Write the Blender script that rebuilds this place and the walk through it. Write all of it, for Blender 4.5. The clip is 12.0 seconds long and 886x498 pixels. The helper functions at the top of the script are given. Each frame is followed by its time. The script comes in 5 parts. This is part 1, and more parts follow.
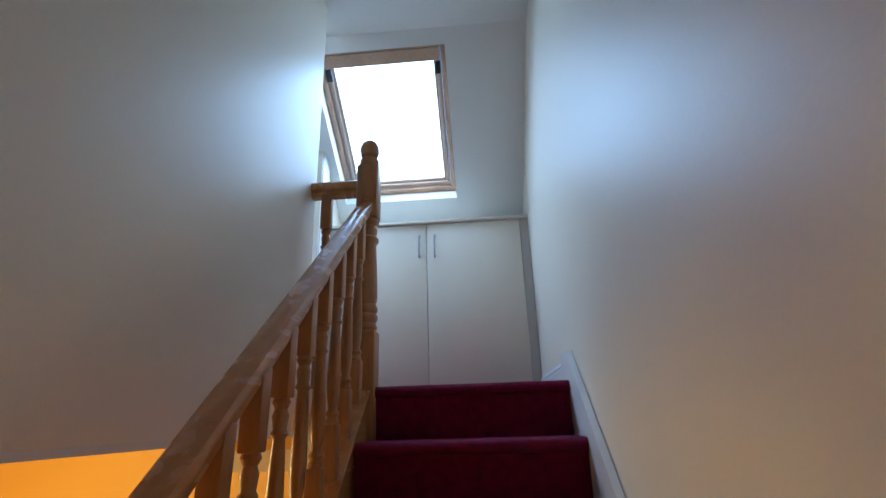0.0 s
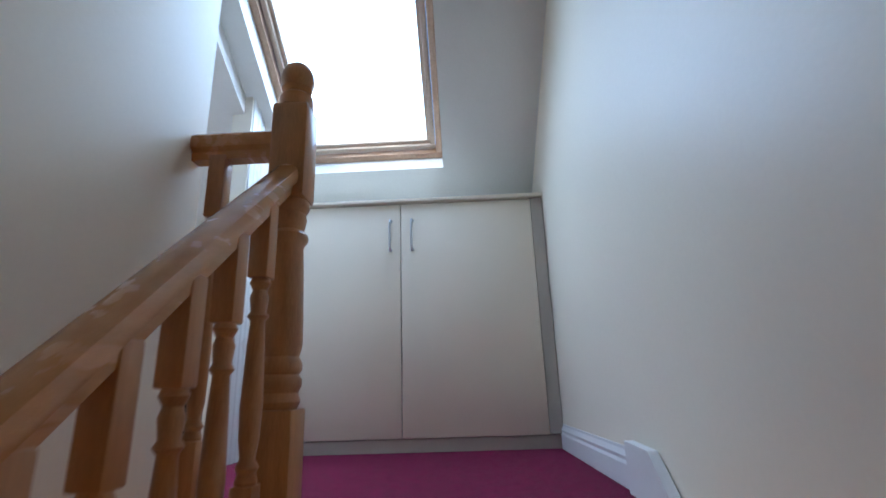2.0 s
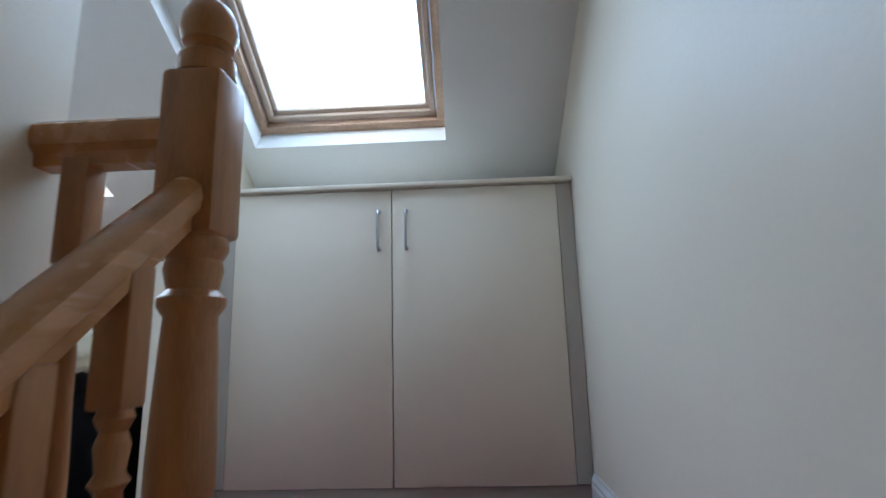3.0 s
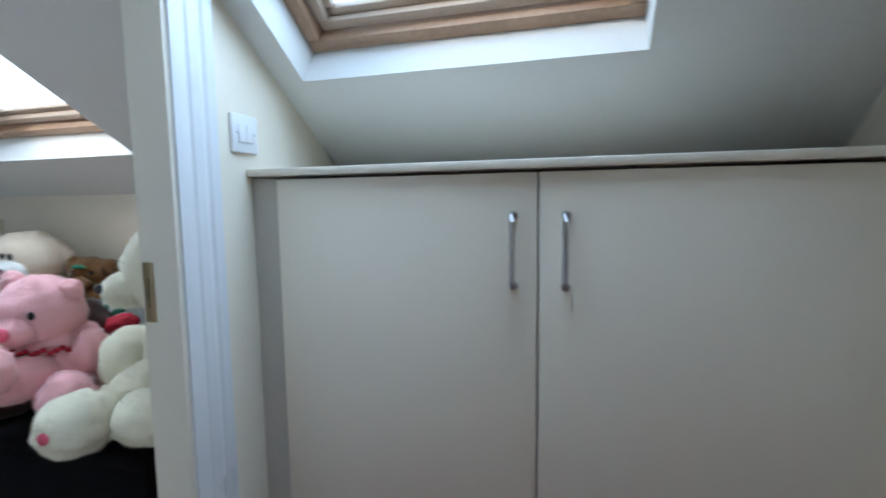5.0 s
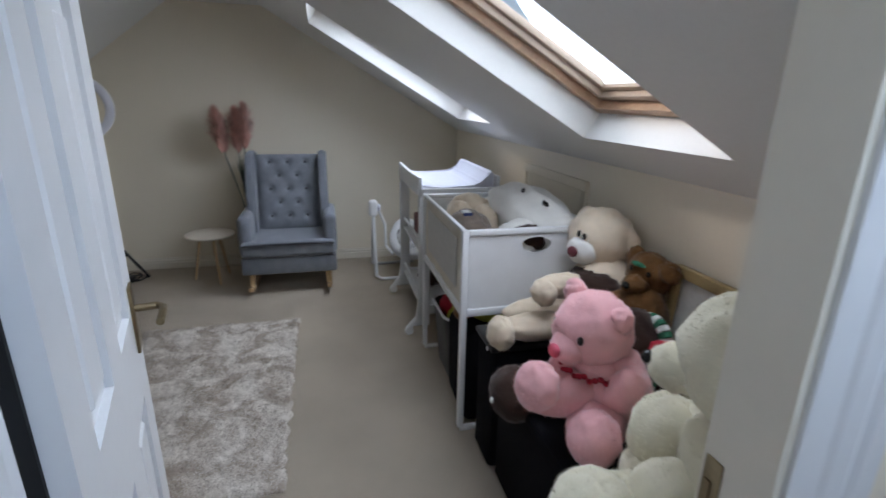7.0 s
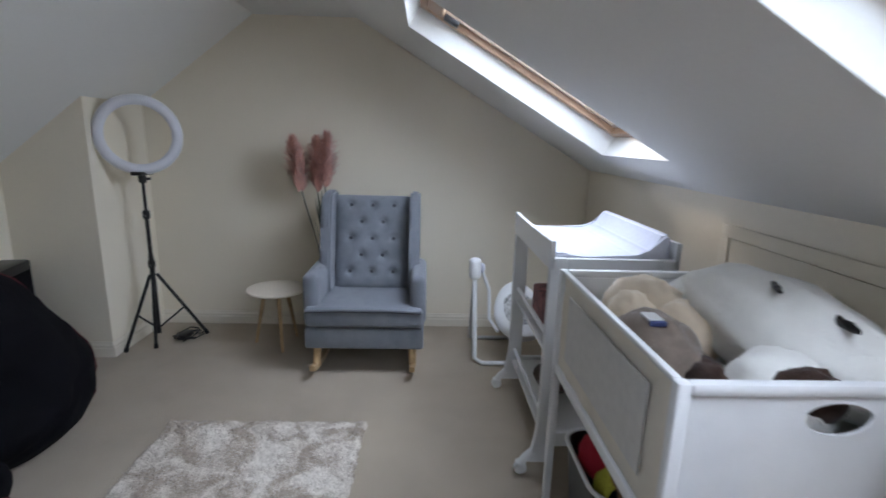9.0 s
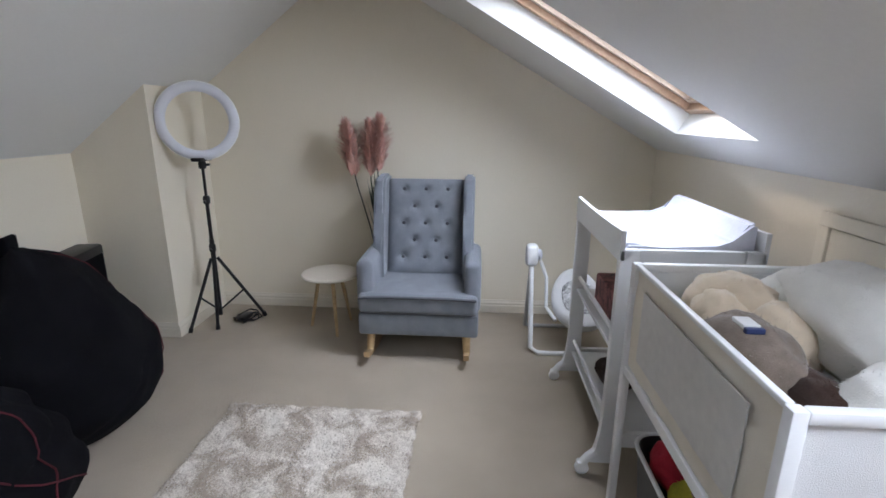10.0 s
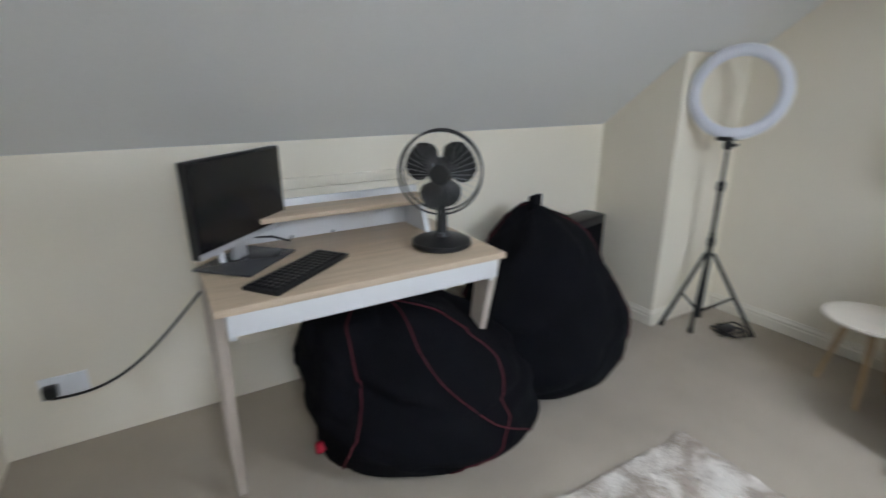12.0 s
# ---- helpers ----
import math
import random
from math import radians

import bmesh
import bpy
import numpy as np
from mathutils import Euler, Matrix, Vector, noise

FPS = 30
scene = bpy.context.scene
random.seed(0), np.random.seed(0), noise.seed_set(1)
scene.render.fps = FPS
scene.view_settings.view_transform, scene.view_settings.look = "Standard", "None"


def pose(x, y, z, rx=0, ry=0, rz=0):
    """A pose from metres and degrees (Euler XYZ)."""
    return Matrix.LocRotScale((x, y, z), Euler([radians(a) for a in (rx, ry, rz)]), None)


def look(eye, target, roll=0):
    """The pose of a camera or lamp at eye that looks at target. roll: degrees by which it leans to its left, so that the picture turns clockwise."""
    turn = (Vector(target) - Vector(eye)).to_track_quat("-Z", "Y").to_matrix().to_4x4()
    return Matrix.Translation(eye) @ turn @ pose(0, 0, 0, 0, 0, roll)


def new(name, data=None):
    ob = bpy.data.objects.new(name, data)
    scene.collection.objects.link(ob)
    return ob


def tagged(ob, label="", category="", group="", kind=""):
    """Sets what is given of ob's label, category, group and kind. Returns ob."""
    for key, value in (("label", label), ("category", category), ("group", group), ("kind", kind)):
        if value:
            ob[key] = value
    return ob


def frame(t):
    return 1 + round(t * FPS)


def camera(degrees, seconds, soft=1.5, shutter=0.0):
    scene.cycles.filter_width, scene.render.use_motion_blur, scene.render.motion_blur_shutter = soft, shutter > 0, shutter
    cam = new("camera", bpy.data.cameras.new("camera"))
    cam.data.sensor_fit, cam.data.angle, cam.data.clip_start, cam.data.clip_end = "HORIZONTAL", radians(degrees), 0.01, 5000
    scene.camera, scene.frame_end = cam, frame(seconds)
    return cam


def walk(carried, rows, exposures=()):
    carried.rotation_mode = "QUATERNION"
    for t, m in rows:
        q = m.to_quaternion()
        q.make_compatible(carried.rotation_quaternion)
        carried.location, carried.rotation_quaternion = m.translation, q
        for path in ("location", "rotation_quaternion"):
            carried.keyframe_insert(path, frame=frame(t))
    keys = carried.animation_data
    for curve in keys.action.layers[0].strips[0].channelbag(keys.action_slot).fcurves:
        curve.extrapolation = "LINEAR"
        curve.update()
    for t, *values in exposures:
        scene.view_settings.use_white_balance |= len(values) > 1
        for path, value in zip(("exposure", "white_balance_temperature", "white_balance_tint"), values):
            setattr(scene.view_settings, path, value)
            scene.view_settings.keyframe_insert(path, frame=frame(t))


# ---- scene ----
cam = camera(84.9, 12.0, shutter=0.4)
PATH = [
    (0, (-0.353, -3.028, -0.133), (-0.491, -1.147, 0.534), -1.8),
    (0.5, (-0.377, -2.903, -0.148), (-0.502, -1.022, 0.519), -1.3),
    (1, (-0.413, -2.652, -0.108), (-0.516, -0.775, 0.573), -1.5),
    (1.5, (-0.415, -2.434, 0.039), (-0.509, -0.544, 0.685), -1.3),
    (2, (-0.405, -2.188, 0.249), (-0.475, -0.27, 0.81), -1.9),
    (2.5, (-0.423, -1.982, 0.403), (-0.502, -0.047, 0.9), -1.8),
    (3, (-0.419, -1.773, 0.558), (-0.501, 0.192, 0.922), -1.6),
    (4.8, (-0.596, -1.069, 1.043), (-0.974, 0.884, 0.838), -1.4),
    (5, (-0.599, -0.982, 1.066), (-1.152, 0.93, 0.871), -0.8),
    (5.5, (-0.653, -0.868, 1.181), (-1.742, 0.779, 0.864), 1.0),
    (6, (-0.784, -0.779, 1.267), (-2.337, 0.397, 0.813), 1.4),
    (6.5, (-0.921, -0.717, 1.343), (-2.676, 0.076, 0.801), 1.8),
    (7, (-1.038, -0.665, 1.355), (-2.894, -0.206, 0.766), 1.0),
    (7.2, (-1.09, -0.636, 1.343), (-2.965, -0.285, 0.744), 1.0),
    (8.8, (-1.902, -0.596, 1.285), (-3.845, -0.432, 0.843), 1.4),
    (9, (-1.973, -0.611, 1.284), (-3.923, -0.539, 0.844), 1.6),
    (9.5, (-2.045, -0.641, 1.294), (-3.985, -0.74, 0.818), 0.8),
    (10, (-2.065, -0.644, 1.299), (-3.99, -0.772, 0.772), 0.4),
    (10.5, (-2.128, -0.665, 1.278), (-4.016, -1.044, 0.74), -0.7),
    (11, (-2.286, -0.707, 1.241), (-4.028, -1.526, 0.699), -0.3),
    (11.5, (-2.321, -0.786, 1.246), (-3.811, -1.994, 0.681), 0.3),
    (12, (-2.37, -0.854, 1.286), (-3.33, -2.492, 0.659), -0.2),
]
EXPOSURES = [(0.0, 0.98, 5450, 7), (1.5, 1.08, 5900, 13), (2.5, 0.80, 6050, 12), (3.0, 0.68, 6250, 12), (4.8, 0.52, 6200, 9), (5.5, 0.2, 6200, 12), (6.0, 0.06, 6350, 13), (7.2, -0.12, 6850, 18),
             (8.8, 0.12, 6600, 17), (9.5, 0.72, 6800, 20), (10.5, 0.62, 6950, 19), (11.0, 0.68, 6950, 19), (11.5, 0.84, 6900, 17), (12.0, 0.84, 6850, 15)]
walk(cam, [(t, look(e, g, r)) for t, e, g, r in PATH], EXPOSURES)

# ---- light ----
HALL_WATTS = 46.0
DOOR_X, DOOR_Y, DOOR_TURN = -1.488, -0.955, 194.0

world = bpy.data.worlds.new("sky")
scene.world = world
world.use_nodes = True
wn = world.node_tree
sky = wn.nodes.new("ShaderNodeTexSky")
sky.sky_type = "NISHITA"
sky.sun_disc = False
sky.sun_elevation = radians(40)
sky.sun_rotation = radians(200)
bg = wn.nodes["Background"]
bg.inputs["Strength"].default_value = 0.15
wn.links.new(sky.outputs["Color"], bg.inputs["Color"])

sun_data = bpy.data.lights.new("sun", "SUN")
sun_data.energy = 1.0
sun_data.angle = radians(12)
sun_data.color = (1.0, 0.95, 0.88)
sun = new("sun", sun_data)
sun.matrix_world = look((0, 0, 10), (1.5, 4.2, 6.3))


# sky light entering through each roof window: place, tilt from the horizontal, width and length, watts, tone;
# the two of the room look towards the bright lower part of the sky
for place, tilt, size, watts, tone in (((-0.88, -0.205, 1.795), 33.2, (0.64, 1.0), 6.6, (0.52, 0.73, 1.0)),
                                         ((-2.38, -0.053, 1.81), 50, (0.92, 1.10), 15.5, (0.68, 0.83, 1.0)),
                                         ((-4.12, -0.053, 1.81), 50, (0.92, 1.10), 19.5, (0.68, 0.83, 1.0))):
    ld = bpy.data.lights.new("window_daylight", "AREA")
    ld.shape, ld.size, ld.size_y = "RECTANGLE", size[0], size[1]
    ld.energy = watts
    ld.spread = radians(165)
    ld.color = tone
    lo = new("window_daylight", ld)
    lo.matrix_world = Matrix.Translation(place) @ Matrix.Rotation(-radians(tilt), 4, "X")


# ---- materials ----
def shader(name, color, rough=0.6, metal=0.0, var=0.06, scale=6.0, bump=0.1, grain=120.0, sheen=0.0, color2=None,
           stretch=None, coat=0.0, island=False, trans=0.0):
    """Principled surface with colour variation at two scales and a fine relief, in object space."""
    m = bpy.data.materials.new(name)
    m.use_nodes = True
    nt = m.node_tree
    nodes, links = nt.nodes, nt.links
    b = nodes["Principled BSDF"]
    tc = nodes.new("ShaderNodeTexCoord")
    mp = nodes.new("ShaderNodeMapping")
    links.new(tc.outputs["Object"], mp.inputs["Vector"])
    if stretch:
        mp.inputs["Scale"].default_value = stretch
    n1 = nodes.new("ShaderNodeTexNoise")
    n1.inputs["Scale"].default_value = scale
    n1.inputs["Detail"].default_value = 5
    n2 = nodes.new("ShaderNodeTexNoise")
    n2.inputs["Scale"].default_value = grain
    n2.inputs["Detail"].default_value = 3
    links.new(mp.outputs["Vector"], n1.inputs["Vector"])
    links.new(mp.outputs["Vector"], n2.inputs["Vector"])
    mixn = nodes.new("ShaderNodeMath")
    mixn.operation = "MULTIPLY_ADD"
    mixn.inputs[1].default_value = 0.35
    links.new(n2.outputs["Fac"], mixn.inputs[0])
    sc = nodes.new("ShaderNodeMath")
    sc.operation = "MULTIPLY"
    sc.inputs[1].default_value = 0.65
    links.new(n1.outputs["Fac"], sc.inputs[0])
    links.new(sc.outputs[0], mixn.inputs[2])
    ramp = nodes.new("ShaderNodeValToRGB")
    lo = tuple(max(0.0, c * (1 - var * 2)) for c in color)
    hi = tuple(min(1.0, c * (1 + var)) for c in (color2 or color))
    ramp.color_ramp.elements[0].position = 0.3
    ramp.color_ramp.elements[1].position = 0.7
    ramp.color_ramp.elements[0].color = (*lo, 1)
    ramp.color_ramp.elements[1].color = (*hi, 1)
    links.new(mixn.outputs[0], ramp.inputs["Fac"])
    links.new(ramp.outputs["Color"], b.inputs["Base Color"])
    b.inputs["Metallic"].default_value = metal
    if rough > 0.84:
        b.inputs["Specular IOR Level"].default_value = 0.12
    rr = nodes.new("ShaderNodeMapRange")
    rr.inputs["To Min"].default_value = max(0.02, rough - 0.07)
    rr.inputs["To Max"].default_value = min(1.0, rough + 0.07)
    links.new(n1.outputs["Fac"], rr.inputs["Value"])
    links.new(rr.outputs["Result"], b.inputs["Roughness"])
    if bump:
        bp = nodes.new("ShaderNodeBump")
        bp.inputs["Strength"].default_value = bump
        bp.inputs["Distance"].default_value = 0.01
        links.new(n2.outputs["Fac"], bp.inputs["Height"])
        links.new(bp.outputs["Normal"], b.inputs["Normal"])
    if sheen:
        b.inputs["Sheen Weight"].default_value = sheen
        b.inputs["Sheen Roughness"].default_value = 0.4
    if coat:
        b.inputs["Coat Weight"].default_value = coat
        b.inputs["Coat Roughness"].default_value = 0.15
    if trans:
        b.inputs["Transmission Weight"].default_value = trans
    return m


WALL = shader("wall_paint", (0.86, 0.782, 0.643), 0.42, var=0.02, scale=1.3, bump=0.05, grain=90)
CEIL = shader("ceiling_paint", (0.80, 0.79, 0.755), 0.7, var=0.02, scale=1.1, bump=0.06, grain=80)
WHITE = shader("white_gloss_paint", (0.76, 0.76, 0.76), 0.3, var=0.015, scale=3, bump=0.03, grain=40)
LINING = shader("cream_gloss_paint", (0.80, 0.735, 0.62), 0.32, var=0.015, scale=3, bump=0.03, grain=40)
LAMINATE = shader("cream_laminate", (0.80, 0.715, 0.59), 0.35, var=0.015, scale=4, bump=0.02, grain=150)
# darker copy of the cream laminate: shade around the cupboard doors put into colour
SHADE_LAMINATE = shader("shaded_cream_laminate", (0.50, 0.46, 0.40), 0.5, var=0.03, scale=5, bump=0.03)
PINE = shader("varnished_pine", (0.38, 0.155, 0.048), 0.34, var=0.12, scale=5, bump=0.05, grain=60, color2=(0.47, 0.22, 0.08),
              stretch=(6, 6, 0.7), coat=0.15)
RAIL = shader("varnished_pine_rail", (0.43, 0.18, 0.05), 0.26, var=0.02, scale=3, bump=0.05, grain=60, color2=(0.58, 0.28, 0.10),
              stretch=(9, 0.5, 9), coat=0.3)
FRAMEWOOD = shader("window_pine", (0.44, 0.27, 0.17), 0.42, var=0.10, scale=6, bump=0.05, grain=70, color2=(0.52, 0.34, 0.22))
# paler copy of the frame pine: outdoor light on the sash put into colour
SASH_LIT = shader("lit_sash_pine", (0.50, 0.375, 0.275), 0.42, var=0.06, scale=6, bump=0.05, grain=70, color2=(0.57, 0.44, 0.34))
REDCARPET = shader("burgundy_carpet", (0.23, 0.006, 0.055), 0.95, var=0.2, scale=30, bump=0.9, grain=420, sheen=0.08)
CARPET = shader("beige_carpet", (0.52, 0.435, 0.335), 0.95, var=0.09, scale=3.0, bump=0.8, grain=380, sheen=0.15)
ORANGE = shader("amber_wall_paint", (0.85, 0.48, 0.06), 0.6, var=0.03, scale=2, bump=0.04)
STEEL = shader("brushed_steel", (0.55, 0.55, 0.56), 0.3, 1.0, var=0.04, scale=20, bump=0.02)
BRASS = shader("aged_brass", (0.34, 0.265, 0.16), 0.38, 1.0, var=0.1, scale=30, bump=0.02)
PLASTIC = shader("white_plastic", (0.84, 0.84, 0.84), 0.3, var=0.01, bump=0.0)
BLACKP = shader("black_plastic", (0.012, 0.012, 0.013), 0.35, var=0.1, scale=30, bump=0.04, grain=300)
RUBBER = shader("black_seal", (0.012, 0.012, 0.013), 0.8, var=0.1, scale=30, bump=0.04)


def glass():
    m = bpy.data.materials.new("clear_glass")
    m.use_nodes = True
    b = m.node_tree.nodes["Principled BSDF"]
    b.inputs["Base Color"].default_value = (0.97, 0.99, 0.98, 1)
    b.inputs["Roughness"].default_value = 0.0
    b.inputs["Transmission Weight"].default_value = 1.0
    b.inputs["IOR"].default_value = 1.1
    return m


GLASS = glass()


# ---- mesh helpers ----
def add_box(bm, x0, x1, y0, y1, z0, z1, m=None, bevel=0.0, seg=2):
    """Box between the bounds, turned by m, with rounded edges where bevel is given."""
    r = bmesh.ops.create_cube(bm, size=1.0)
    vs = r["verts"]
    t = Matrix.Translation(((x0 + x1) / 2, (y0 + y1) / 2, (z0 + z1) / 2)) @ Matrix.Diagonal((x1 - x0, y1 - y0, z1 - z0, 1))
    bmesh.ops.transform(bm, matrix=t, verts=vs)
    if bevel:
        es = list({e for v in vs for e in v.link_edges})
        r2 = bmesh.ops.bevel(bm, geom=es, offset=bevel, segments=seg, affect="EDGES", profile=0.5)
        vs = list({v for f in r2["faces"] for v in f.verts} | {v for v in vs if v.is_valid})
    if m is not None:
        bmesh.ops.transform(bm, matrix=m, verts=vs)
    return vs


def add_lathe(bm, profile, n=20, m=None):
    """Turned body round z from (radius, height) pairs."""
    rings = []
    for r, z in profile:
        rings.append([bm.verts.new((r * math.cos(2 * math.pi * i / n), r * math.sin(2 * math.pi * i / n), z)) for i in range(n)])
    for a, b in zip(rings, rings[1:]):
        for i in range(n):
            bm.faces.new((a[i], a[(i + 1) % n], b[(i + 1) % n], b[i]))
    bm.faces.new(list(reversed(rings[0])))
    bm.faces.new(rings[-1])
    vs = [v for r in rings for v in r]
    if m is not None:
        bmesh.ops.transform(bm, matrix=m, verts=vs)
    return vs


def add_tube(bm, pts, r, n=8, r_end=None, closed=False):
    """Round bar along the points, tapering to r_end."""
    pts = [Vector(p) for p in pts]
    rings, up = [], Vector((0.31, 0.17, 0.93))
    k = len(pts)
    for i, p in enumerate(pts):
        if closed:
            d = pts[(i + 1) % k] - pts[i - 1]
        else:
            d = pts[min(i + 1, k - 1)] - pts[max(i - 1, 0)]
        d.normalize()
        if abs(d.dot(up)) > 0.98:
            up = Vector((1, 0, 0))
        a = d.cross(up).normalized()
        b = d.cross(a).normalized()
        rr = r if r_end is None else r + (r_end - r) * i / (k - 1)
        rings.append([bm.verts.new(p + rr * (math.cos(2 * math.pi * j / n) * a + math.sin(2 * math.pi * j / n) * b)) for j in range(n)])
    pairs = list(zip(rings, rings[1:]))
    if closed:
        pairs.append((rings[-1], rings[0]))
    for a, b in pairs:
        for i in range(n):
            bm.faces.new((a[i], b[i], b[(i + 1) % n], a[(i + 1) % n]))
    if not closed:
        bm.faces.new(rings[0])
        bm.faces.new(list(reversed(rings[-1])))
    return [v for q in rings for v in q]


def add_prism(bm, poly, a0, a1, axis="x"):
    """Flat outline of (u, v) pairs drawn out along an axis: x uses (y, z), y uses (x, z), z uses (x, y)."""
    def at(u, v, w):
        return {"x": (w, u, v), "y": (u, w, v), "z": (u, v, w)}[axis]
    lo = [bm.verts.new(at(u, v, a0)) for u, v in poly]
    hi = [bm.verts.new(at(u, v, a1)) for u, v in poly]
    n = len(poly)
    for i in range(n):
        bm.faces.new((lo[i], lo[(i + 1) % n], hi[(i + 1) % n], hi[i]))
    bm.faces.new(lo)
    bm.faces.new(hi)
    return lo + hi


def add_blob(bm, c, r, rot=(0, 0, 0), seg=20, rings=14, lump=0.0, freq=3.0, power=1.0, seed=0.0):
    """Soft rounded body with an uneven skin."""
    res = bmesh.ops.create_uvsphere(bm, u_segments=seg, v_segments=rings, radius=1.0)
    e = Euler([radians(a) for a in rot]).to_matrix()
    for v in res["verts"]:
        p = v.co.copy()
        if power != 1.0:
            p = Vector([math.copysign(abs(q) ** power, q) for q in p])
        k = 1 + lump * noise.noise(v.co * freq + Vector((seed, seed * 1.7, 0)))
        v.co = e @ Vector((p.x * r[0] * k, p.y * r[1] * k, p.z * r[2] * k)) + Vector(c)
    return res["verts"]


def finish(bm, smooth=False, sharp=35):
    bmesh.ops.recalc_face_normals(bm, faces=bm.faces)
    for f in bm.faces:
        f.smooth = smooth
    if smooth:
        lim = radians(sharp)
        for e in bm.edges:
            if len(e.link_faces) == 2 and e.calc_face_angle(0) > lim:
                e.smooth = False
    me = bpy.data.meshes.new("mesh")
    bm.to_mesh(me)
    bm.free()
    return me


def part(name, bm, material, parent=None, label="", smooth=False, sharp=35):
    """Links a bmesh as one mesh object, under a thing or a part where parent is given."""
    me = finish(bm, smooth, sharp)
    me.name = name
    for m in (material if isinstance(material, (list, tuple)) else [material]):
        me.materials.append(m)
    ob = new(name, me)
    if parent is not None:
        ob.parent = parent
    if label:
        ob["label"] = label
    return ob


def thing(name, label, category, m=None, group="", kind=""):
    ob = new(name)
    ob.empty_display_size = 0.1
    if m is not None:
        ob.matrix_world = m
    return tagged(ob, label, category, group, kind)


def boxes(name, material, items, parent=None, bevel=0.0, label=""):
    bm = bmesh.new()
    for b in items:
        add_box(bm, *b, bevel=bevel)
    return part(name, bm, material, parent, label, smooth=bevel > 0)


def structure(ob, label):
    return tagged(ob, label, kind="structure")


# ---- plan ----
X_DOOR = -1.352      # landing face of the wall with the door
X_ROOM = -1.435      # room face of that wall
X_WELL = -1.09       # wall beside the stairwell
X_GABLE = -5.2
X_BREAST, Y_BREAST = -4.65, -2.41   # boxed chimney breast in the corner
Y_NORTH = 0.47
Y_SOUTH = -2.89
Z_FLAT = 2.0
SLOPE_N, SLOPE_L, SLOPE_S = 0.58, 0.655, 0.76
Y_JAMB, Y_HINGE = -0.232, -0.95   # door opening
RISE, RUN, Y_TOP = 0.198, 0.236, -1.060
Z_LOW = -2.772


def roof_n(y):
    return 1.23 + SLOPE_N * (0.265 - y)


def roof_landing(y):
    return 1.37 + SLOPE_L * (0.13 - y)


def roof_s(y):
    return 1.09 + SLOPE_S * (y - Y_SOUTH)


Y_FLAT_N = 0.265 - (Z_FLAT - 1.23) / SLOPE_N
Y_FLAT_S = Y_SOUTH + (Z_FLAT - 1.09) / SLOPE_S

# floors
structure(boxes("floor_room", CARPET, [(X_GABLE - 0.1, X_ROOM + 0.05, Y_SOUTH - 0.1, Y_NORTH + 0.1, -0.1, 0.0)]), "beige cut-pile carpet over the attic floor")
structure(boxes("floor_landing", REDCARPET, [(X_ROOM + 0.05, 0.0, Y_TOP + 0.02, 0.6, -0.2, 0.0)]), "burgundy carpet on the stair landing")
structure(boxes("floor_hall", CARPET, [(-4.3, 0.1, -6.2, 0.6, Z_LOW - 0.1, Z_LOW)]), "carpeted floor of the storey below")

# walls
T = 0.12
structure(boxes("wall_stair", WALL, [(0.0, T, -6.2, 0.62, Z_LOW, Z_FLAT + 0.9)]), "cream painted wall beside the stairs")
structure(boxes("wall_stairwell", WALL, [(X_ROOM - 0.14, X_WELL, -6.0, Y_HINGE - 0.075, -0.158, Z_FLAT + 0.2)]), "cream painted wall of the stairwell")
bm = bmesh.new()
add_box(bm, X_ROOM, X_DOOR, Y_JAMB, Y_NORTH + 0.1, 0.0, 2.3)
add_box(bm, X_ROOM, X_DOOR, Y_HINGE - 0.075, Y_HINGE, 0.0, 2.3)
add_box(bm, X_ROOM, X_DOOR, Y_HINGE, Y_JAMB, 1.98, 2.3)
structure(part("wall_door", bm, WALL), "cream painted wall with the bedroom doorway")
structure(boxes("wall_gable", WALL, [(X_GABLE - T, X_GABLE, Y_SOUTH - 0.1, Y_NORTH + 0.1, 0.0, 2.3)]), "cream painted gable wall")
structure(boxes("wall_north", WALL, [(X_GABLE, X_ROOM, Y_NORTH, Y_NORTH + T, 0.0, 1.25)]), "cream painted knee wall under the skylights")
structure(boxes("wall_north_landing", WALL, [(X_DOOR, 0.0, 0.5, 0.62, 0.0, 1.25)]), "wall behind the eaves cupboard")
structure(boxes("wall_south", WALL, [(X_GABLE, -1.73, Y_SOUTH - T, Y_SOUTH, 0.0, 1.2)]), "cream painted low knee wall")
structure(boxes("wall_east", WALL, [(-1.73, X_ROOM - 0.14, Y_SOUTH - T, -1.75, 0.0, 2.2)]), "cream painted end wall of the room")
structure(boxes("wall_breast", WALL, [(X_GABLE, X_BREAST, Y_SOUTH, Y_BREAST, 0.0, 1.9)]), "cream painted boxed chimney breast")
structure(boxes("wall_hall", ORANGE, [(-4.3, -4.18, -6.2, 0.6, Z_LOW, -0.1), (-4.3, 0.1, 0.5, 0.62, Z_LOW, -0.21), (-4.3, 0.1, -6.3, -6.2, Z_LOW, 2.2)]), "amber painted walls of the lower hall")
structure(boxes("ceiling_hall", CEIL, [(-4.3, X_WELL, -6.2, 0.6, -0.175, -0.1585)]), "white ceiling of the lower hall")

# ceilings
SKY = {"landing": (-1.28, -0.474), "near": (-2.675, -1.985), "far": (-4.41, -3.73)}
Y_SKY0, Y_SKY1 = 0.264, -0.71
Y_LSKY0, Y_LSKY1 = 0.128, -0.752


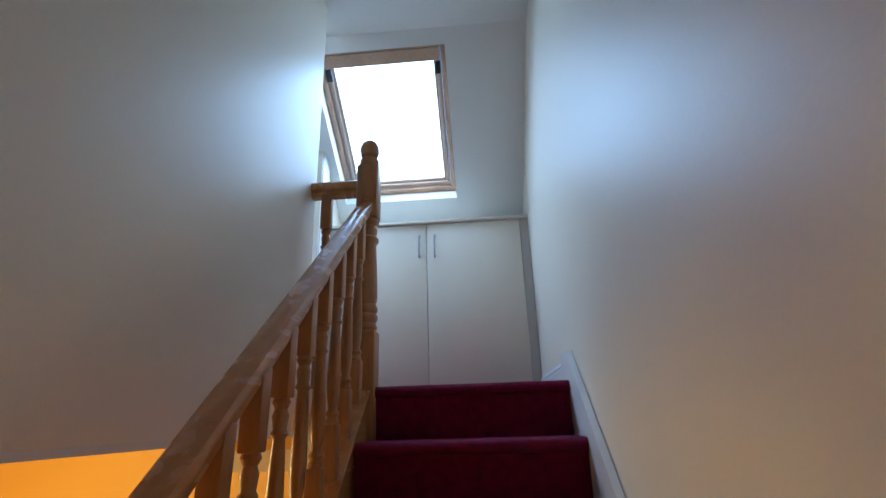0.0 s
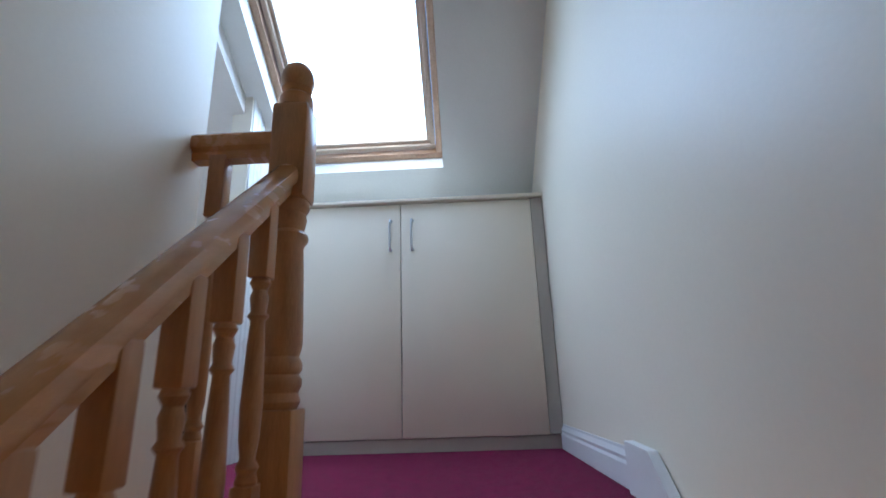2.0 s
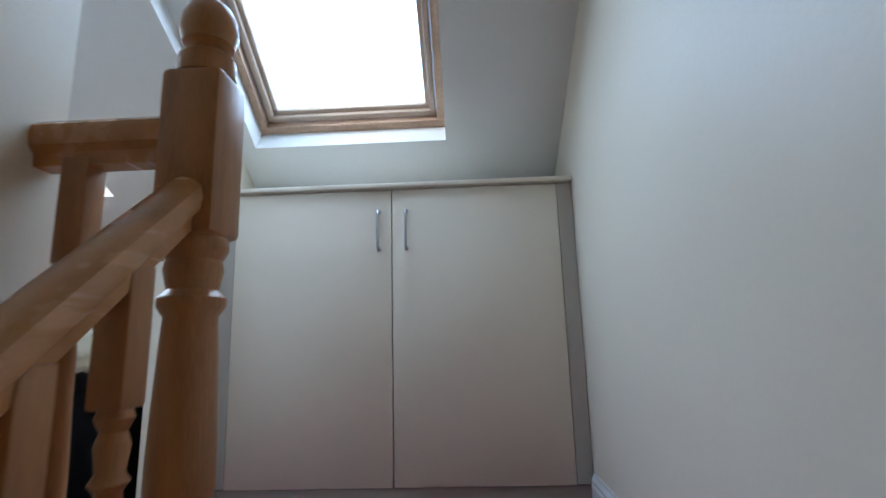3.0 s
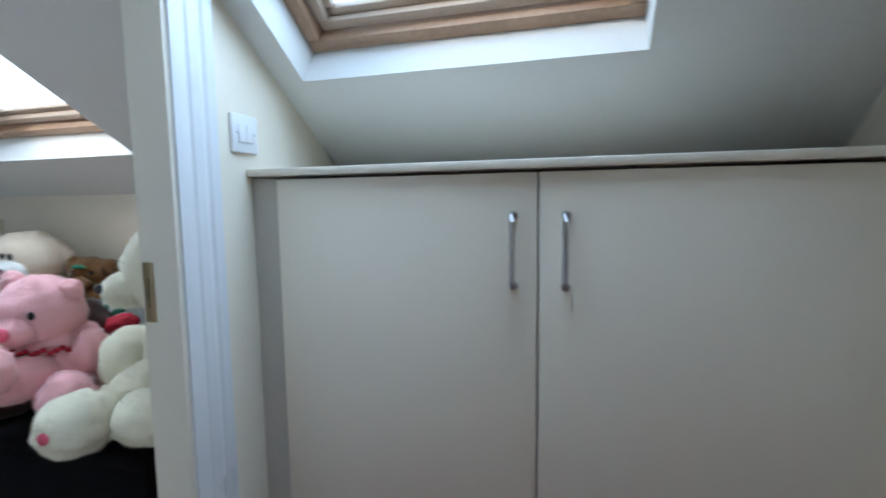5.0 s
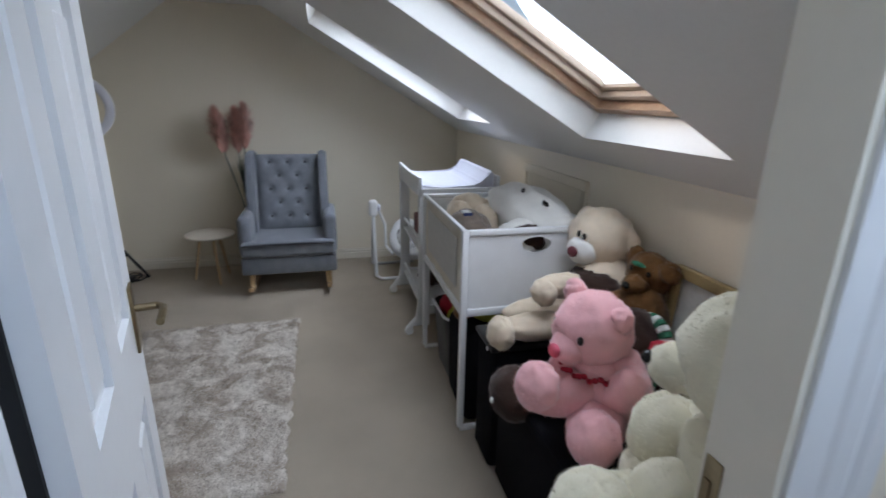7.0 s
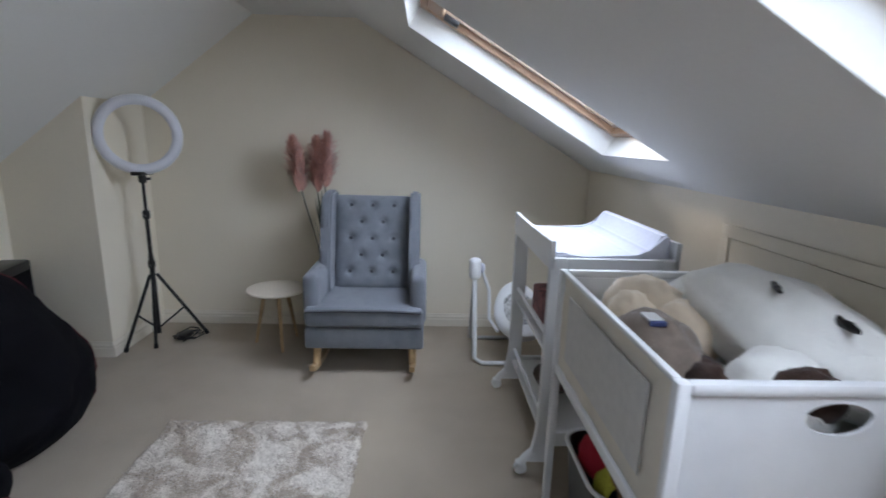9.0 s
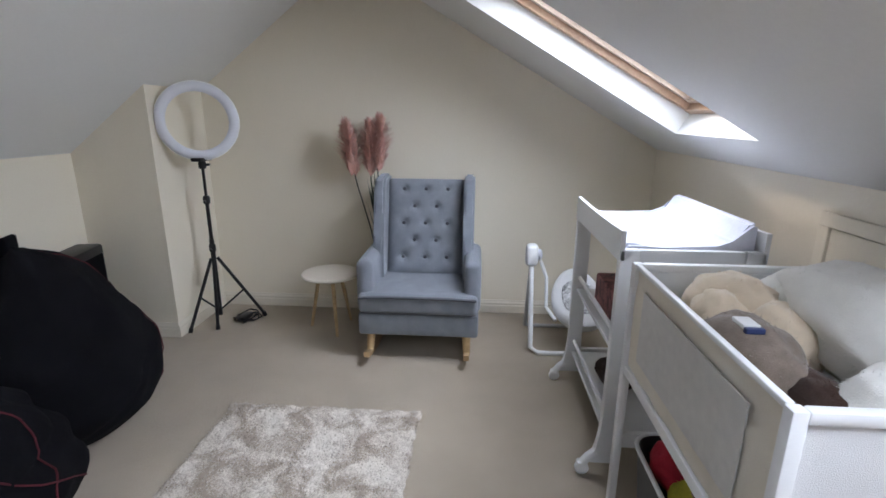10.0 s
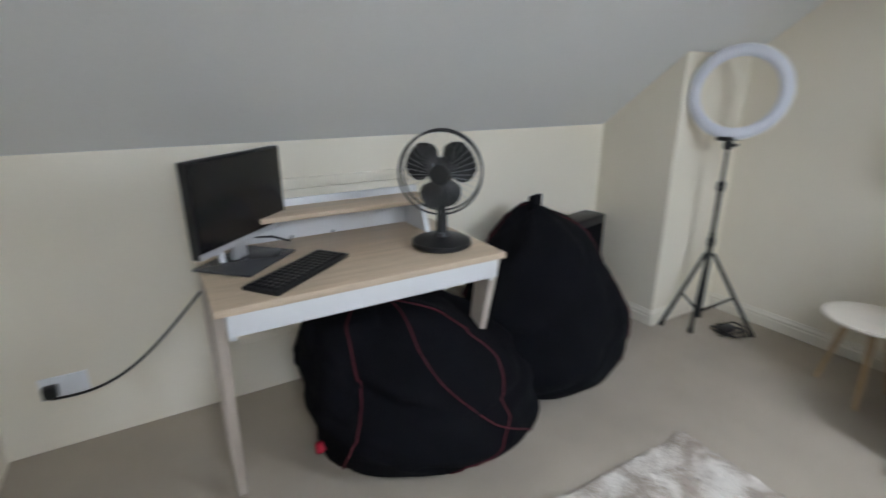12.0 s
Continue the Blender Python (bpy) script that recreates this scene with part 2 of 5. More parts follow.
def slope_cell(bm, x0, x1, ya, yb, f, depth):
    """Slab of roof between two ya/yb lines, its underside on the slope f."""
    s = (f(ya) - f(yb)) / (ya - yb)
    nrm = Vector((0, -s, 1)).normalized() * depth
    lo = [bm.verts.new((x, y, f(y))) for x, y in ((x0, ya), (x1, ya), (x1, yb), (x0, yb))]
    hi = [bm.verts.new(v.co + nrm) for v in lo]
    bm.faces.new(lo)
    bm.faces.new(hi)
    for i in range(4):
        bm.faces.new((lo[i], lo[(i + 1) % 4], hi[(i + 1) % 4], hi[i]))


def roof(bm, x0, x1, y0, y1, holes, f, depth=0.17):
    xs = x0
    for hx0, hx1, hy0, hy1 in sorted(holes):
        slope_cell(bm, xs, hx0, y0, y1, f, depth)
        slope_cell(bm, hx0, hx1, y0, hy0, f, depth)
        slope_cell(bm, hx0, hx1, hy1, y1, f, depth)
        xs = hx1
    slope_cell(bm, xs, x1, y0, y1, f, depth)


bm = bmesh.new()
roof(bm, X_GABLE - 0.1, X_ROOM + 0.05, Y_NORTH + 0.25, Y_FLAT_N,
     [(*SKY["far"], Y_SKY0, Y_SKY1), (*SKY["near"], Y_SKY0, Y_SKY1)], roof_n)
structure(part("ceiling_north", bm, CEIL), "white sloping ceiling with skylight reveals")
bm = bmesh.new()
Y_FLAT_L = 0.13 - (Z_FLAT - 1.37) / SLOPE_L
roof(bm, X_ROOM + 0.05, T, 0.75, Y_FLAT_L, [(*SKY["landing"], Y_LSKY0, Y_LSKY1)], roof_landing)
structure(part("ceiling_landing", bm, CEIL), "white sloping ceiling over the landing with a skylight reveal")
bm = bmesh.new()
roof(bm, X_GABLE - 0.1, X_ROOM, Y_SOUTH - 0.25, Y_FLAT_S, [], roof_s)
structure(part("ceiling_south", bm, CEIL), "white sloping ceiling over the desk")
structure(boxes("ceiling_flat", CEIL, [(X_GABLE - 0.1, X_ROOM + 0.05, Y_FLAT_S, Y_FLAT_N, Z_FLAT, Z_FLAT + 0.3), (X_ROOM + 0.05, T, -6.2, Y_FLAT_L, Z_FLAT, Z_FLAT + 0.3), (X_ROOM - 0.14, X_ROOM + 0.05, -6.2, Y_FLAT_S, Z_FLAT, Z_FLAT + 0.3)]), "flat white strip of ceiling at the ridge")


# skylights
def skylight(name, x0, x1, ya, yb, f=roof_n, slope=SLOPE_N):
    """Pine roof window set at the outer end of its reveal: fixed frame, sash, pane, ventilation bar."""
    w, length = x1 - x0, (ya - yb) * math.sqrt(1 + slope ** 2)
    a = math.atan(slope)
    base = Matrix.Translation((x0, ya, f(ya))) @ Matrix.Rotation(math.pi - a, 4, "X") @ Matrix.Diagonal((1, 1, -1, 1))
    ob = thing(name, "pine-framed roof window with a bright sky behind it", "skylight", kind="structure")

    def bars(nm, o, i, z0, z1, mat):
        for k, b in enumerate(((o, w - o, o, i, z0, z1), (o, w - o, length - i, length - o, z0, z1), (o, i, i, length - i, z0, z1), (w - i, w - o, i, length - i, z0, z1))):
            bm = bmesh.new()
            add_box(bm, *b, m=base, bevel=0.004)
            part(nm, bm, mat, ob, smooth=True)
    bars("window_frame", 0.0, 0.035, 0.10, 0.19, FRAMEWOOD)
    bars("sash", 0.040, 0.066, 0.128, 0.150, SASH_LIT)
    bars("glazing_bead", 0.052, 0.084, 0.1505, 0.178, SASH_LIT)
    bm = bmesh.new()
    add_box(bm, 0.066, w - 0.066, 0.066, length - 0.066, 0.155, 0.161, m=base)
    g = part("pane", bm, GLASS, ob)
    g.visible_shadow = False
    for xa in (0.040, w - 0.075):
        bm = bmesh.new()
        add_box(bm, xa, xa + 0.035, length - 0.20, length - 0.125, 0.100, 0.127, m=base, bevel=0.004)
        part("pivot_hinge", bm, BLACKP, ob, "dark metal pivot hinge", smooth=True)
    bm = bmesh.new()
    add_box(bm, 0.042, w - 0.042, length - 0.120, length - 0.040, 0.104, 0.1275, m=base, bevel=0.006)
    part("ventilation_bar", bm, FRAMEWOOD, ob, smooth=True)


skylight("window_1", *SKY["landing"], Y_LSKY0, Y_LSKY1, roof_landing, SLOPE_L)
skylight("window_2", *SKY["near"], Y_SKY0, Y_SKY1)
skylight("window_3", *SKY["far"], Y_SKY0, Y_SKY1)

# ---- staircase ----
NOSE = 0.022


def carpet_step(i):
    """One carpeted step with a rounded nosing; i = 0 is the edge of the landing."""
    y, z = Y_TOP - i * RUN, -i * RISE
    prof = [(y + 0.02, z - RISE - 0.02), (y + 0.02, z)] if i == 0 else [(y + RUN + 0.03, z - 0.12), (y + RUN + 0.03, z)]
    nose = [(y + NOSE * math.sin(a) * -1 + 0.0, z - NOSE + NOSE * math.cos(a)) for a in [math.pi * k / 8 for k in range(9)]]
    prof += nose
    prof += [(y + 0.012, z - RISE + 0.0), (y + 0.02, z - RISE - 0.02)] if i == 0 else [(y + 0.012, z - RISE)]
    bm = bmesh.new()
    add_prism(bm, prof, -0.80, -0.028)
    return bm


stairs = thing("staircase", "straight flight of stairs covered with burgundy carpet", "staircase", kind="structure")
for i in range(14):
    part("step", carpet_step(i), REDCARPET, stairs, smooth=True, sharp=50)
SL = RISE / RUN


def nose_line(y):
    return SL * (y - Y_TOP)


bm = bmesh.new()
ya, yb = -0.905, -4.6
add_prism(bm, [(ya, 0.0), (ya, 0.118), (-1.060, 0.112), (yb, nose_line(yb) + 0.11), (yb, nose_line(yb) - 0.22), (ya, -0.2)], -0.027, -0.004)
part("wall_string", bm, WHITE, stairs, "white painted wall string")
bm = bmesh.new()
add_prism(bm, [(-1.03, 0.03), (yb, nose_line(yb) + 0.045), (yb, nose_line(yb) - 0.26), (-1.03, -0.24)], -0.848, -0.805)
part("outer_string", bm, RAIL, stairs, "varnished pine outer string")
bm = bmesh.new()
add_prism(bm, [(-1.03, 0.05), (yb, nose_line(yb) + 0.065), (yb, nose_line(yb) + 0.046), (-1.03, 0.031)], -0.858, -0.795)
part("string_capping", bm, RAIL, stairs)
structure(boxes("wall_under_landing", WALL, [(X_WELL - 0.3, -0.80, Y_TOP + 0.03, Y_TOP + 0.13, -0.3, -0.2)]), "edge of the landing over the lower hall")

boxes("landing_fascia", WHITE, [(X_WELL + 0.001, -0.86, -1.085, -1.062, -0.22, -0.002)], stairs, bevel=0.002, label="white painted fascia of the landing")

boxes("landing_edge", ORANGE, [(X_ROOM + 0.02, X_WELL - 0.001, -1.085, -1.044, -0.22, -0.16)], stairs, label="amber painted edge of the landing")

# banister
XB = -0.829
banister = thing("banister", "varnished pine banister with turned balusters and a ball-topped newel post", "banister")


def newel(parent):
    bm = bmesh.new()
    w = 0.048
    add_box(bm, -w, w, -w, w, -0.32, 0.22, bevel=0.006)
    add_box(bm, -w, w, -w, w, 0.72, 0.985, bevel=0.012)
    add_lathe(bm, [(0.030, 0.98), (0.046, 0.985), (0.046, 0.996), (0.044, 1.018), (0.030, 1.028), (0.026, 1.036), (0.040, 1.045), (0.046, 1.068), (0.043, 1.092), (0.034, 1.112), (0.018, 1.125), (0.004, 1.129)], 24)
    prof = [(0.030, 0.20), (0.046, 0.235), (0.040, 0.255), (0.047, 0.27), (0.047, 0.285), (0.040, 0.295), (0.047, 0.305), (0.047, 0.32), (0.039, 0.335),
            (0.045, 0.36), (0.044, 0.42), (0.039, 0.55), (0.036, 0.60), (0.046, 0.615), (0.046, 0.628), (0.035, 0.64), (0.041, 0.67), (0.038, 0.685), (0.046, 0.70), (0.046, 0.715), (0.034, 0.73)]
    add_lathe(bm, prof, 24, Matrix.Diagonal((1.04, 1.04, 1, 1)))
    ob = part("newel_post", bm, PINE, parent, smooth=True, sharp=40)
    ob.location = (XB, -1.06, 0)
    return ob


newel(banister)


def handrail_profile():
    """Moulded rail section, width by height."""
    return [(-0.018, -0.028), (0.018, -0.028), (0.020, -0.012), (0.031, -0.004), (0.034, 0.010), (0.030, 0.022), (0.018, 0.030), (0.0, 0.033),
            (-0.018, 0.030), (-0.030, 0.022), (-0.034, 0.010), (-0.031, -0.004), (-0.020, -0.012)]


bm = bmesh.new()
z0 = 0.765
y0, y1 = -1.09, -4.5
lo = [bm.verts.new((XB + u, y0, z0 + SL * (y0 + 1.10) + v * 1.38)) for u, v in handrail_profile()]
hi = [bm.verts.new((XB + u, y1, z0 + SL * (y1 + 1.10) + v * 1.38)) for u, v in handrail_profile()]
n = len(lo)
for i in range(n):
    bm.faces.new((lo[i], lo[(i + 1) % n], hi[(i + 1) % n], hi[i]))
bm.faces.new(lo)
bm.faces.new(hi)
part("handrail", bm, RAIL, banister, smooth=True, sharp=30)
bm = bmesh.new()
lo = [bm.verts.new((X_WELL, -1.06 + u, 0.878 + v * 1.3)) for u, v in handrail_profile()]
hi = [bm.verts.new((XB - 0.045, -1.06 + u, 0.878 + v * 1.3)) for u, v in handrail_profile()]
for i in range(n):
    bm.faces.new((lo[i], lo[(i + 1) % n], hi[(i + 1) % n], hi[i]))
bm.faces.new(lo)
bm.faces.new(hi)
part("landing_rail", bm, RAIL, banister, smooth=True, sharp=30)


def baluster(y, x, zb, zt):
    """Turned baluster with square ends between zb and zt."""
    h = zt - zb
    bm = bmesh.new()
    w = 0.022
    add_box(bm, -w, w, -w, w, 0, 0.16, bevel=0.004)
    add_box(bm, -w, w, -w, w, h - 0.17, h, bevel=0.004)
    a, c = 0.15, h - 0.16
    m = (a + c) / 2
    add_lathe(bm, [(0.012, a), (0.018, a + 0.015), (0.014, a + 0.03), (0.0185, a + 0.04), (0.012, a + 0.055), (0.016, a + 0.09), (0.018, m - 0.06), (0.0145, m + 0.06), (0.012, c - 0.10),
                   (0.018, c - 0.09), (0.013, c - 0.08), (0.016, c - 0.05), (0.012, c - 0.035), (0.018, c - 0.02), (0.012, c)], 14, Matrix.Diagonal((1.2, 1.2, 1, 1)))
    ob = part("baluster", bm, PINE, banister, smooth=True, sharp=40)
    ob.location = (x, y, zb)


for k in range(21):
    y = -1.07 - 0.1335 * (k + 1)
    baluster(y, XB, nose_line(y) + 0.05, z0 + SL * (y + 1.10) - 0.02)
for x in (-1.02,):
    baluster(-1.06, x, 0.0, 0.855)

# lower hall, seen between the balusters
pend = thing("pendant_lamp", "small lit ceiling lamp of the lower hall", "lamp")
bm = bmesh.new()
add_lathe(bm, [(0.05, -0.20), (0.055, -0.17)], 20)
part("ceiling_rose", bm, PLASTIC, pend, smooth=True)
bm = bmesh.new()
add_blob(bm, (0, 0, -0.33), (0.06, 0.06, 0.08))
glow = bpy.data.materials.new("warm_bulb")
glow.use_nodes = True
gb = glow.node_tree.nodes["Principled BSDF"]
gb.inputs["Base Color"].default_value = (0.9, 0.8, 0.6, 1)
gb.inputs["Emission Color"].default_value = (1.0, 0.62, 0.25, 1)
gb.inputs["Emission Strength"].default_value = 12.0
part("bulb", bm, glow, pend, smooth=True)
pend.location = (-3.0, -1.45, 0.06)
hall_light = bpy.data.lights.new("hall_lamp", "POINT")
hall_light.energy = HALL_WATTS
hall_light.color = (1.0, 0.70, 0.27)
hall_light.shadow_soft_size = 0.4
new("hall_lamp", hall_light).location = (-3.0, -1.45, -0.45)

# ---- landing ----
def skirting(name, x0, y0, x1, y1, h=0.12, side=1, label="white moulded skirting board", material=None):
    """Moulded skirting from one point to another; side chooses the face that stands out from the wall."""
    d = Vector((x1 - x0, y1 - y0, 0))
    ln = d.length
    d.normalize()
    nx = Vector((-d.y, d.x, 0)) * side
    prof = [(0.001, 0.001), (0.015, 0.001), (0.015, h - 0.04), (0.011, h - 0.032), (0.013, h - 0.022), (0.006, h - 0.008), (0.005, h), (0.001, h)]
    bm = bmesh.new()
    a = [bm.verts.new(Vector((x0, y0, 0)) + nx * u + Vector((0, 0, v))) for u, v in prof]
    b = [bm.verts.new(Vector((x0, y0, 0)) + d * ln + nx * u + Vector((0, 0, v))) for u, v in prof]
    for i in range(len(prof)):
        j = (i + 1) % len(prof)
        bm.faces.new((a[i], a[j], b[j], b[i]))
    bm.faces.new(a)
    bm.faces.new(b)
    return structure(part(name, bm, material or WHITE), label)


skirting("baseboard_landing", 0.0, -0.906, 0.0, -0.002, side=1, h=0.098)
skirting("baseboard_gable", X_GABLE, Y_NORTH, X_GABLE, Y_BREAST, side=1, h=0.09, label="cream painted skirting board", material=LINING)
skirting("baseboard_breast", X_BREAST, Y_BREAST, X_BREAST, Y_SOUTH, side=1, h=0.09, label="cream painted skirting board", material=LINING)
skirting("baseboard_breast_return", X_GABLE + 0.016, Y_BREAST, X_BREAST + 0.015, Y_BREAST, side=1, h=0.09, label="cream painted skirting board", material=LINING)
skirting("baseboard_north", X_ROOM, Y_NORTH, X_GABLE + 0.016, Y_NORTH, side=1, h=0.09, label="cream painted skirting board", material=LINING)

ZC = 1.129
cup = thing("eaves_cupboard", "low cream eaves cupboard with two closed doors under the slope", "cupboard")
boxes("worktop", LAMINATE, [(X_DOOR + 0.002, -0.002, -0.018, 0.48, ZC, ZC + 0.018)], cup, bevel=0.004, label="thin cream top board")
# strips, plinth and carcass carry their shade as a darker base colour
boxes("filler_strip", SHADE_LAMINATE, [(X_DOOR + 0.002, X_DOOR + 0.066, 0.004, 0.022, 0.06, ZC - 0.004)], cup)
boxes("filler_strip", SHADE_LAMINATE, [(-0.058, -0.003, 0.004, 0.022, 0.06, ZC - 0.004)], cup)
boxes("plinth", SHADE_LAMINATE, [(X_DOOR + 0.002, -0.003, 0.012, 0.03, 0.001, 0.055)], cup)
boxes("carcass", SHADE_LAMINATE, [(X_DOOR + 0.07, -0.055, 0.023, 0.46, 0.06, ZC - 0.012)], cup)


def cupboard_door(x0, x1, hx):
    d = boxes("door", LAMINATE, [(x0, x1, 0.0, 0.019, 0.058, ZC - 0.007)], cup, bevel=0.0025)
    bm = bmesh.new()
    zt, zb = 1.036, 0.893
    pts = [(hx, 0.0, zt), (hx, -0.022, zt), (hx, -0.030, zt - 0.012), (hx, -0.034, (zt + zb) / 2), (hx, -0.030, zb + 0.012), (hx, -0.022, zb), (hx, 0.0, zb)]
    add_tube(bm, pts, 0.0055, 10)
    for z in (zt, zb):
        add_lathe(bm, [(0.009, 0), (0.009, 0.003)], 14, Matrix.Translation((hx, -0.001, z)) @ Matrix.Rotation(radians(90), 4, "X"))
    part("handle", bm, STEEL, d, "brushed steel bow handle", smooth=True)


cupboard_door(X_DOOR + 0.068, -0.6865, -0.733)
cupboard_door(-0.6825, -0.060, -0.630)

# light switch
sw = thing("light_switch", "white plastic double rocker light switch on the wall", "switch")
sw.location = (X_DOOR, -0.022, 1.226)
boxes("plate", PLASTIC, [(0.0005, 0.009, -0.043, 0.043, -0.043, 0.043)], sw, bevel=0.003)
for dy in (-0.013, 0.013):
    boxes("rocker", PLASTIC, [(0.0085, 0.013, dy - 0.011, dy + 0.011, -0.02, 0.02)], sw, bevel=0.002)
for dy in (-0.03, 0.03):
    bm = bmesh.new()
    add_lathe(bm, [(0.003, 0), (0.003, 0.001)], 8, Matrix.Translation((0.009, dy, 0)) @ Matrix.Rotation(radians(90), 4, "Y"))
    part("screw", bm, STEEL, sw)

# doorway
frame_ob = thing("door_frame", "white gloss door lining with moulded architrave", "door frame", kind="structure")
bm = bmesh.new()
add_box(bm, X_ROOM - 0.004, X_DOOR + 0.004, Y_JAMB - 0.002, Y_JAMB + 0.028 - 0.004, 0.0, 1.98)
part("lining", bm, LINING, frame_ob, "cream painted door lining")
boxes("lining", WHITE, [(X_ROOM - 0.004, X_DOOR + 0.004, Y_HINGE - 0.002, Y_HINGE + 0.026, 0.0, 1.98)], frame_ob)
boxes("lining", WHITE, [(X_ROOM - 0.004, X_DOOR + 0.004, Y_HINGE + 0.027, Y_JAMB - 0.003, 1.95, 1.979)], frame_ob)
boxes("door_stop", WHITE, [(X_DOOR - 0.055, X_DOOR - 0.03, Y_HINGE + 0.027, Y_HINGE + 0.04, 0.0, 1.95)], frame_ob, bevel=0.002)


def architrave(y0, y1, x, out):
    """Moulded board on a wall face; y0 is the edge by the opening, out the direction in which it stands off the wall."""
    w = y1 - y0
    prof = [(0, 0.001), (0, 0.010), (0.12, 0.013), (0.30, 0.013), (0.36, 0.017), (0.55, 0.019), (0.66, 0.014), (0.74, 0.019), (0.95, 0.019), (1.0, 0.012), (1.0, 0.001)]
    bm = bmesh.new()
    add_prism(bm, [(x + out * v, y0 + u * w) for u, v in prof], 0.0, 2.02, "z")
    part("architrave", bm, WHITE, frame_ob, smooth=True, sharp=25)


architrave(Y_JAMB + 0.008, Y_JAMB + 0.115, X_DOOR + 0.001, 1)
architrave(Y_JAMB + 0.018, Y_JAMB + 0.105, X_ROOM - 0.001, -1)
architrave(Y_HINGE + 0.006, Y_HINGE - 0.068, X_DOOR + 0.001, 1)
plate = bmesh.new()
add_box(plate, X_ROOM + 0.002, X_ROOM + 0.028, Y_JAMB - 0.005, Y_JAMB - 0.001, 0.835, 0.955, bevel=0.002)
add_box(plate, X_ROOM + 0.008, X_ROOM + 0.018, Y_JAMB - 0.008, Y_JAMB - 0.004, 0.865, 0.925)
part("strike_plate", plate, BRASS, frame_ob, "aged brass strike plate", smooth=True)

# open door leaf
DOOR_M = pose(DOOR_X, DOOR_Y, 0.0, 0, 0, DOOR_TURN)
door = thing("door_1", "white panelled door standing open into the room", "door", DOOR_M, kind="structure")
DW, DH, DT = 0.61, 1.945, 0.04


def leaf():
    """Leaf along local x with the moulded panels sunk into both faces."""
    bm = bmesh.new()
    st, rails = 0.10, [(0.012, 0.20), (0.78, 0.95), (1.50, 1.60), (DH - 0.11, DH)]
    add_box(bm, 0, st, -DT, 0, 0.012, DH)
    add_box(bm, DW - st, DW, -DT, 0, 0.012, DH)
    add_box(bm, DW / 2 - 0.05, DW / 2 + 0.05, -DT, 0, 0.012, DH)
    for a, b in rails:
        add_box(bm, st, DW / 2 - 0.05, -DT, 0, a, b)
        add_box(bm, DW / 2 + 0.05, DW - st, -DT, 0, a, b)
    return bm, st, rails


bm, st, rails = leaf()
part("stiles_and_rails", bm, WHITE, door)
for (a, b), (c, d) in zip(rails, rails[1:]):
    for x0, x1 in ((st, DW / 2 - 0.05), (DW / 2 + 0.05, DW - st)):
        bm = bmesh.new()
        add_box(bm, x0, x1, -DT + 0.012, -0.012, b, c)
        add_box(bm, x0 + 0.03, x1 - 0.03, -DT + 0.003, -0.003, b + 0.03, c - 0.03, bevel=0.008, seg=1)
        part("panel", bm, WHITE, door, smooth=True)
boxes("edge_seal", RUBBER, [(-0.008, -0.0005, -0.016, -0.002, 0.012, DH)], door, label="black draught seal")
for sgn, yy in ((1, 0.0), (-1, -DT)):
    h = boxes("door_handle", BRASS, [(DW - 0.075, DW - 0.035, min(yy, yy + sgn * 0.006), max(yy, yy + sgn * 0.006), 0.86, 1.0)], door, bevel=0.002, label="aged brass lever handle on a plate")
    bm = bmesh.new()
    xh = DW - 0.055
    add_tube(bm, [(xh, yy + sgn * 0.006, 0.95), (xh, yy + sgn * 0.045, 0.95), (xh - 0.012, yy + sgn * 0.055, 0.95), (xh - 0.05, yy + sgn * 0.056, 0.952), (xh - 0.085, yy + sgn * 0.052, 0.948)], 0.0075, 10)
    part("lever", bm, BRASS, h, smooth=True)
for z in (0.25, 1.65):
    boxes("hinge", BRASS, [(-0.012, 0.004, -0.001, 0.008, z, z + 0.09)], door, bevel=0.002)

# ---- room: materials of the furniture ----
GREYF = shader("grey_woven_fabric", (0.25, 0.27, 0.305), 0.9, var=0.10, scale=14, bump=0.5, grain=700, sheen=0.25)
PIPING = shader("dark_grey_piping", (0.11, 0.115, 0.13), 0.9, var=0.08, bump=0.3, grain=500)
BEECH = shader("light_beech", (0.50, 0.32, 0.16), 0.4, var=0.10, scale=4, bump=0.05, grain=60, color2=(0.58, 0.40, 0.22), stretch=(1, 6, 6))
OAKTOP = shader("pale_oak_top", (0.58, 0.44, 0.31), 0.45, var=0.10, scale=3, bump=0.06, grain=50, color2=(0.62, 0.47, 0.33), stretch=(0.7, 8, 8))
GREYPAINT = shader("pale_grey_paint", (0.70, 0.69, 0.68), 0.45, var=0.02, scale=4, bump=0.03)
BLACKF = shader("black_canvas", (0.006, 0.006, 0.008), 0.9, var=0.25, scale=7, bump=0.4, grain=600, sheen=0.0)
REDPIPE = shader("dark_red_piping", (0.10, 0.006, 0.012), 0.8, var=0.1, bump=0.2)
REDTAG = shader("red_fabric_tag", (0.45, 0.01, 0.03), 0.8, var=0.1, bump=0.2)
MESHF = shader("white_crib_fabric", (0.80, 0.80, 0.80), 0.9, var=0.04, scale=9, bump=0.35, grain=500, sheen=0.2)
CREAMF = shader("cream_crib_fabric", (0.80, 0.74, 0.64), 0.9, var=0.05, scale=9, bump=0.35, grain=500, sheen=0.2)
PADF = shader("wipe_clean_mat", (0.68, 0.69, 0.78), 0.45, var=0.03, scale=30, bump=0.1, grain=60)
FUR_PINK = shader("pink_plush", (0.94, 0.50, 0.51), 0.95, var=0.04, scale=26, bump=0.3, grain=420, sheen=0.6)
FUR_CREAM = shader("cream_plush", (0.84, 0.78, 0.60), 0.95, var=0.05, scale=24, bump=0.3, grain=420, sheen=0.5)
